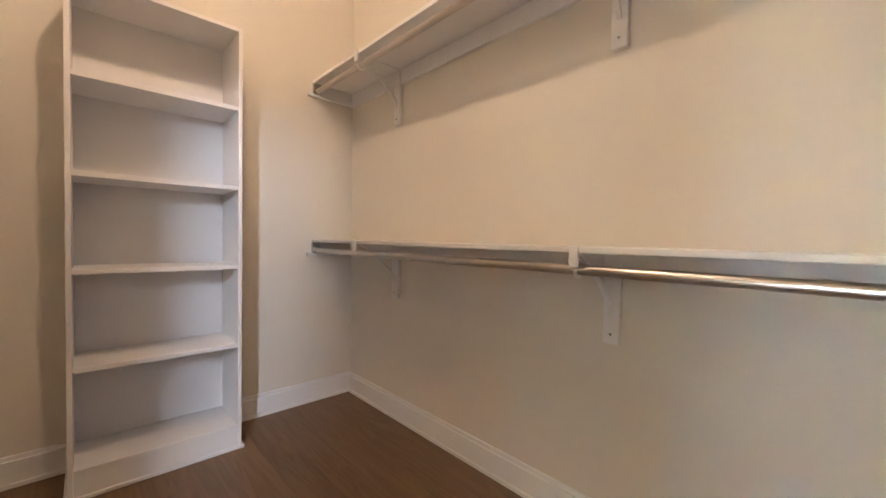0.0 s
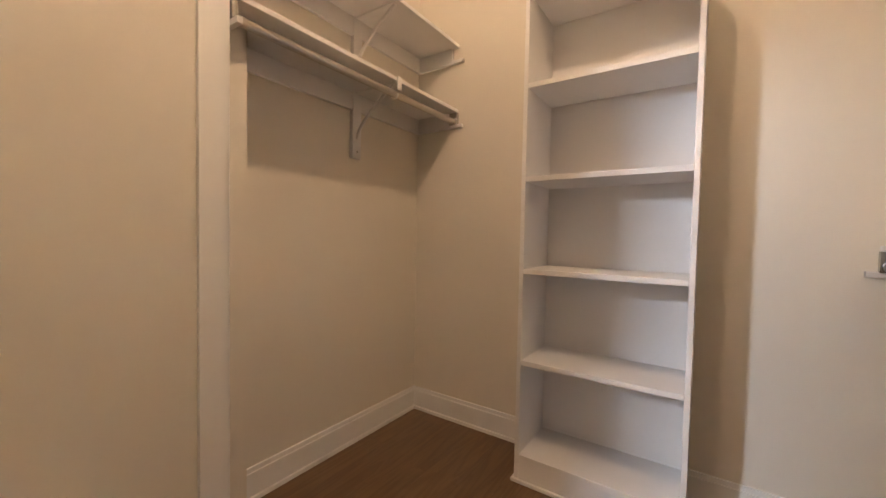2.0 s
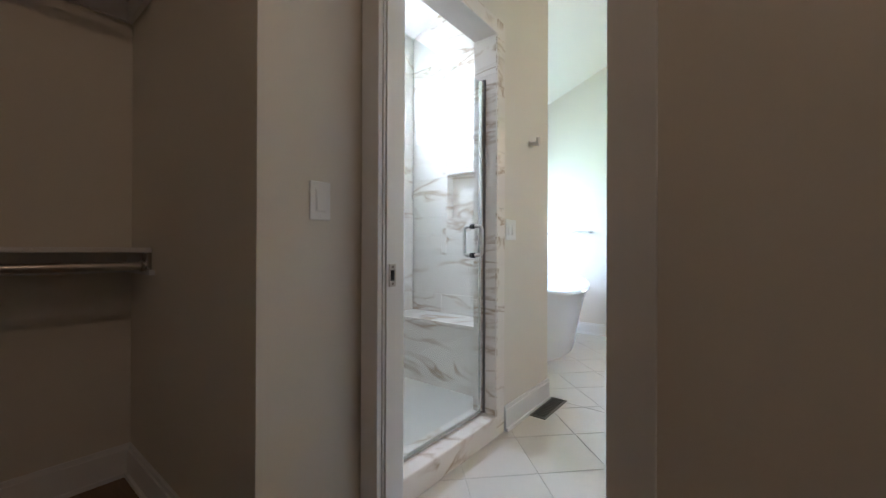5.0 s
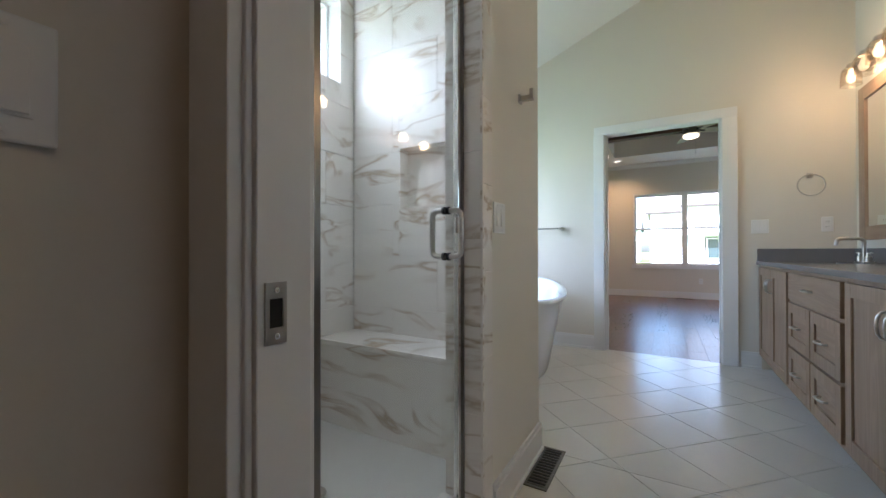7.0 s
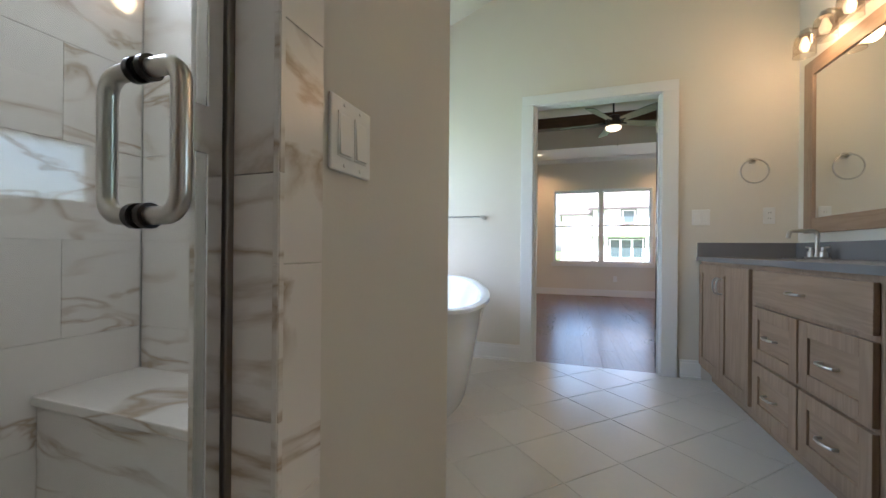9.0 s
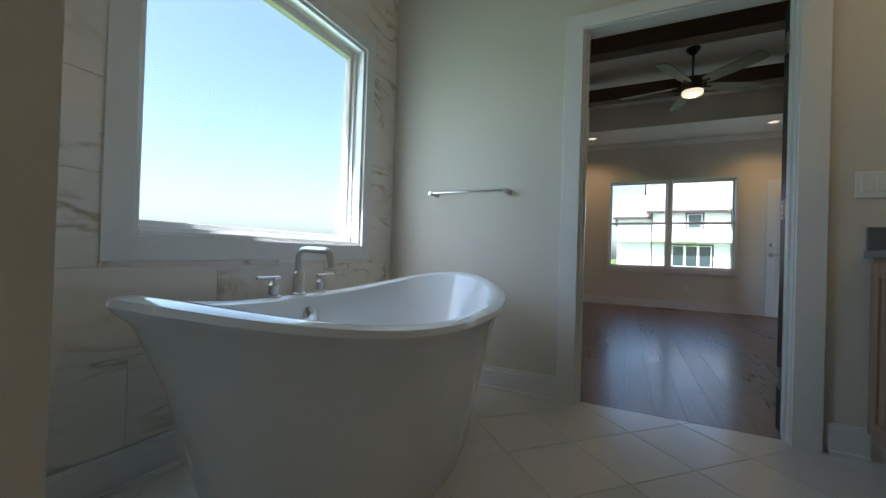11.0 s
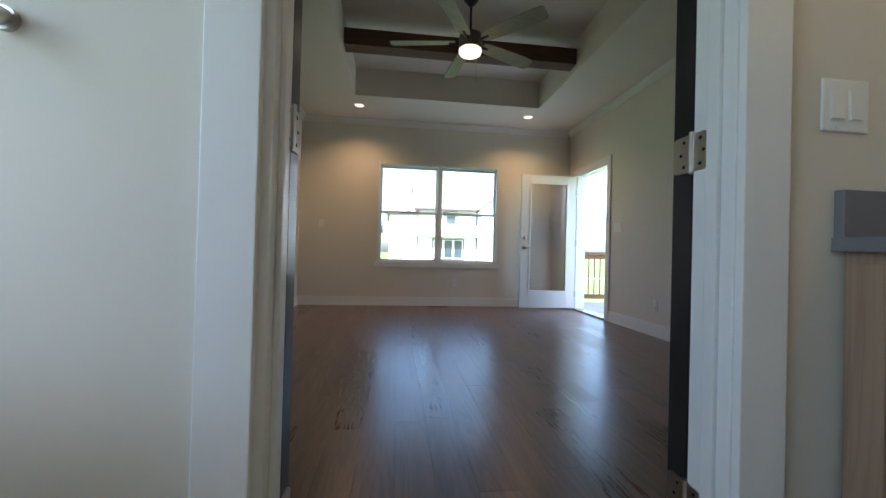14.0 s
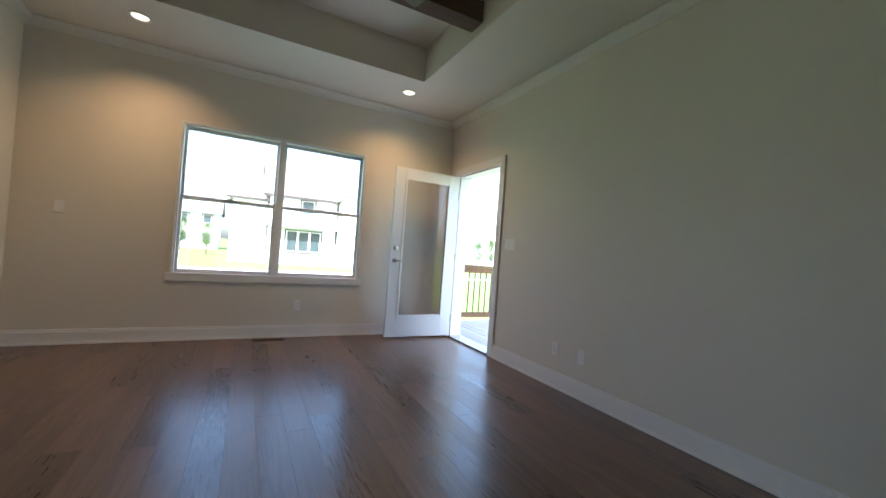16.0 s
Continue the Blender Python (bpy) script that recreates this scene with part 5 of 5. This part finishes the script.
# ---- pieces of floors and walls ----
def plank_floor(floor_name, regions, width, material, along, seed):
    """Planks as parts of a floor, laid in staggered rows inside rectangles (x0, y0, x1, y1)."""
    root = bpy.data.objects[floor_name]
    rnd = random.Random(seed)
    cache = {}
    for x0, y0, x1, y1 in regions:
        a0, a1, b0, b1 = (y0, y1, x0, x1) if along == "y" else (x0, x1, y0, y1)
        b = b0
        while b < b1 - 0.005:
            w = min(width, b1 - b)
            a = a0 - rnd.uniform(0, 1.0)
            while a < a1:
                ln = rnd.choice((0.9, 1.1, 1.3, 1.5))
                s, e = max(a, a0), min(a + ln, a1)
                a += ln
                if e - s < 0.02:
                    continue
                key = (round(w, 3), round(e - s, 3))
                if key not in cache:
                    g = 0.0005
                    bm = bmesh.new()
                    if along == "y":
                        box(bm, -w / 2 + g, -(e - s) / 2 + g, -0.012, w / 2 - g, (e - s) / 2 - g, 0)
                    else:
                        box(bm, -(e - s) / 2 + g, -w / 2 + g, -0.012, (e - s) / 2 - g, w / 2 - g, 0)
                    cache[key] = mesh_of(bm, "plank", material)
                ob = new("plank", cache[key])
                ob.parent = root
                m, n = b + w / 2, (s + e) / 2
                ob.location = (m, n, 0) if along == "y" else (n, m, 0)
                ob.rotation_euler = (radians(rnd.uniform(-0.02, 0.02)), radians(rnd.uniform(-0.09, 0.09)), 0) if along == "y" else (0, 0, 0)
            b += width


plank_floor("floor_bedroom", [(RW, BN + 0.052, RE, RN)], 0.15, FLOORW, "y", 3)
plank_floor("floor_closet", [(CW, CS, CE, 0.833), (-1.27, 0.833, CE, DW0 - 0.02), (0.403, DW0 - 0.02, CE, NOOK)], 0.15, CLOSETW, "x", 5)


def clip(poly, axis, limit, keep_less):
    out = []
    for i, p in enumerate(poly):
        q = poly[(i + 1) % len(poly)]
        a, b = (p[axis] <= limit) == keep_less or p[axis] == limit, (q[axis] <= limit) == keep_less or q[axis] == limit
        if a:
            out.append(p)
        if a != b:
            f = (limit - p[axis]) / (q[axis] - p[axis])
            out.append((p[0] + (q[0] - p[0]) * f, p[1] + (q[1] - p[1]) * f))
    return out


def prism(poly, z0, z1, c):
    bm = bmesh.new()
    lo = [bm.verts.new((p[0] - c[0], p[1] - c[1], z0)) for p in poly]
    e = 0.0012
    mx, my = sum(p[0] for p in poly) / len(poly) - c[0], sum(p[1] for p in poly) / len(poly) - c[1]
    mid = [bm.verts.new((v.co.x, v.co.y, z1 - e)) for v in lo]
    hi = [bm.verts.new((v.co.x + (mx - v.co.x) * 0.012, v.co.y + (my - v.co.y) * 0.012, z1)) for v in lo]
    n = len(poly)
    for r0, r1 in ((lo, mid), (mid, hi)):
        for i in range(n):
            bm.faces.new((r0[i], r0[(i + 1) % n], r1[(i + 1) % n], r1[i]))
    bm.faces.new(hi)
    return bm


def diagonal_tiles(floor_name, rects, side, gap):
    root = bpy.data.objects[floor_name]
    d = (side + gap) / math.sqrt(2)
    r = side / math.sqrt(2)
    full = None
    for i in range(-30, 30):
        for j in range(-30, 30):
            if (i + j) % 2:
                continue
            cx, cy = -0.757 + i * d, 3.826 + j * d
            for x0, y0, x1, y1 in rects:
                if cx + r < x0 or cx - r > x1 or cy + r < y0 or cy - r > y1:
                    continue
                poly = [(cx - r, cy), (cx, cy - r), (cx + r, cy), (cx, cy + r)]
                inside = cx - r >= x0 and cx + r <= x1 and cy - r >= y0 and cy + r <= y1
                if not inside:
                    for ax, lim, less in ((0, x0, False), (0, x1, True), (1, y0, False), (1, y1, True)):
                        poly = clip(poly, ax, lim, less) if poly else poly
                    if len(poly) < 3 or abs(sum(p[0] * q[1] - q[0] * p[1] for p, q in zip(poly, poly[1:] + poly[:1]))) < 0.0004:
                        continue
                    me = mesh_of(prism(poly, -0.007, 0, (cx, cy)), "tile", TILE)
                else:
                    full = full or mesh_of(prism(poly, -0.007, 0, (cx, cy)), "tile", TILE)
                    me = full
                ob = new("tile", me)
                ob.parent = root
                ob.location = (cx, cy, 0)


diagonal_tiles("floor_bath", [(-1.308, DW1 - 0.005, 0.385, 2.81), (0.387, NOOK + 0.24, BE, 2.81), (BW, 2.812, BE, BN + 0.05)], 0.327, 0.004)


def wall_tiles(root_name, plane, at, u0, u1, z0, z1, holes, facing, w=0.61, h=0.305, t=0.008):
    """Marble tiles in running bond on a wall; plane: 'x' or 'y' constant at `at`; cut round the holes (u0, u1, z0, z1)."""
    root = bpy.data.objects[root_name]
    g, row, z = 0.0006, 0, z0
    cache = {}
    while z < z1 - 0.01:
        u = u0 - (w / 2 if row % 2 else 0)
        while u < u1:
            rects = [(max(u, u0), min(u + w, u1), z, min(z + h, z1))]
            u += w
            for a, b, c, d in holes:
                nxt = []
                for p, q, r, s in rects:
                    if q <= a or p >= b or s <= c or r >= d:
                        nxt.append((p, q, r, s))
                        continue
                    if p < a:
                        nxt.append((p, a, r, s))
                    if q > b:
                        nxt.append((b, q, r, s))
                    m, n = max(p, a), min(q, b)
                    if r < c:
                        nxt.append((m, n, r, c))
                    if s > d:
                        nxt.append((m, n, d, s))
                rects = nxt
            for p, q, r, s in rects:
                if q - p < 0.006 or s - r < 0.006:
                    continue
                key = (round(q - p, 3), round(s - r, 3))
                if key not in cache:
                    bm = bmesh.new()
                    a, b = key[0] / 2 - g, key[1] / 2 - g
                    if plane == "x":
                        box(bm, -t / 2, -a, -b, t / 2, a, b, 0.0008)
                    else:
                        box(bm, -a, -t / 2, -b, a, t / 2, b, 0.0008)
                    cache[key] = mesh_of(bm, "tile", MARBLE)
                ob = new("tile", cache[key])
                ob.parent = root
                k = at + facing * (t / 2 - 0.002)
                ob.location = (k, (p + q) / 2, (r + s) / 2) if plane == "x" else ((p + q) / 2, k, (r + s) / 2)
        z += h
        row += 1


# backing that brings the shower's tiled faces forward
structure("wall_shower_lining", boxes((BW, 1.265, 0.04, -2.458, 1.93, 2.95), (BW, 2.60, 0.04, -2.458, 2.72, 2.95), (BW, 1.93, 0.04, -2.458, 2.60, 2.0), (BW, 1.93, 2.5, -2.458, 2.60, 2.95)), GROUT, "white marble tiled shower wall", "wall")
wall_tiles("wall_shower_lining", "x", -2.458, 1.265, 2.71, 0.04, 2.90, [(1.93, 2.60, 2.0, 2.5)], 1)
wall_tiles("wall_shower_north", "y", 2.72, -2.45, -1.452, 0.04, 3.1, [(-2.1, -1.74, 1.23, 1.59)], -1)
wall_tiles("wall_shower_east", "x", -1.45, 1.265, 1.375, 0.04, 3.2, [], -1)
wall_tiles("wall_shower_east", "x", -1.45, 2.14, 2.71, 0.04, 3.2, [], -1)
wall_tiles("wall_shower_east", "y", 2.13, -1.452, -1.302, 0.112, 2.15, [], -1)
wall_tiles("wall_shower_east", "y", 1.385, -1.452, -1.302, 0.112, 2.15, [], 1)
wall_tiles("wall_shower_east", "x", -1.31, 2.122, 2.21, 0.0, 2.23, [], 1, w=0.61)
wall_tiles("wall_shower_east", "x", -1.31, 1.345, 1.391, 0.0, 2.23, [], 1, w=0.61)
wall_tiles("wall_shower_east", "x", -1.31, 1.391, 2.122, 2.15, 2.23, [], 1, h=0.08)
structure("trim_niche", boxes((-2.1, 2.79, 1.23, -1.74, 2.798, 1.59), (-2.1, 2.712, 1.23, -2.09, 2.79, 1.59), (-1.75, 2.712, 1.23, -1.74, 2.79, 1.59), (-2.09, 2.712, 1.23, -1.75, 2.79, 1.24), (-2.09, 2.712, 1.58, -1.75, 2.79, 1.59)), MARBLE, "marble lined shower niche", "niche")
# tiles round the tub window
wall_tiles("wall_bath_west", "x", BW, 2.812, BN - 0.002, 0.14, 2.64, [(3.33, 4.735, 0.77, 2.19)], 1)
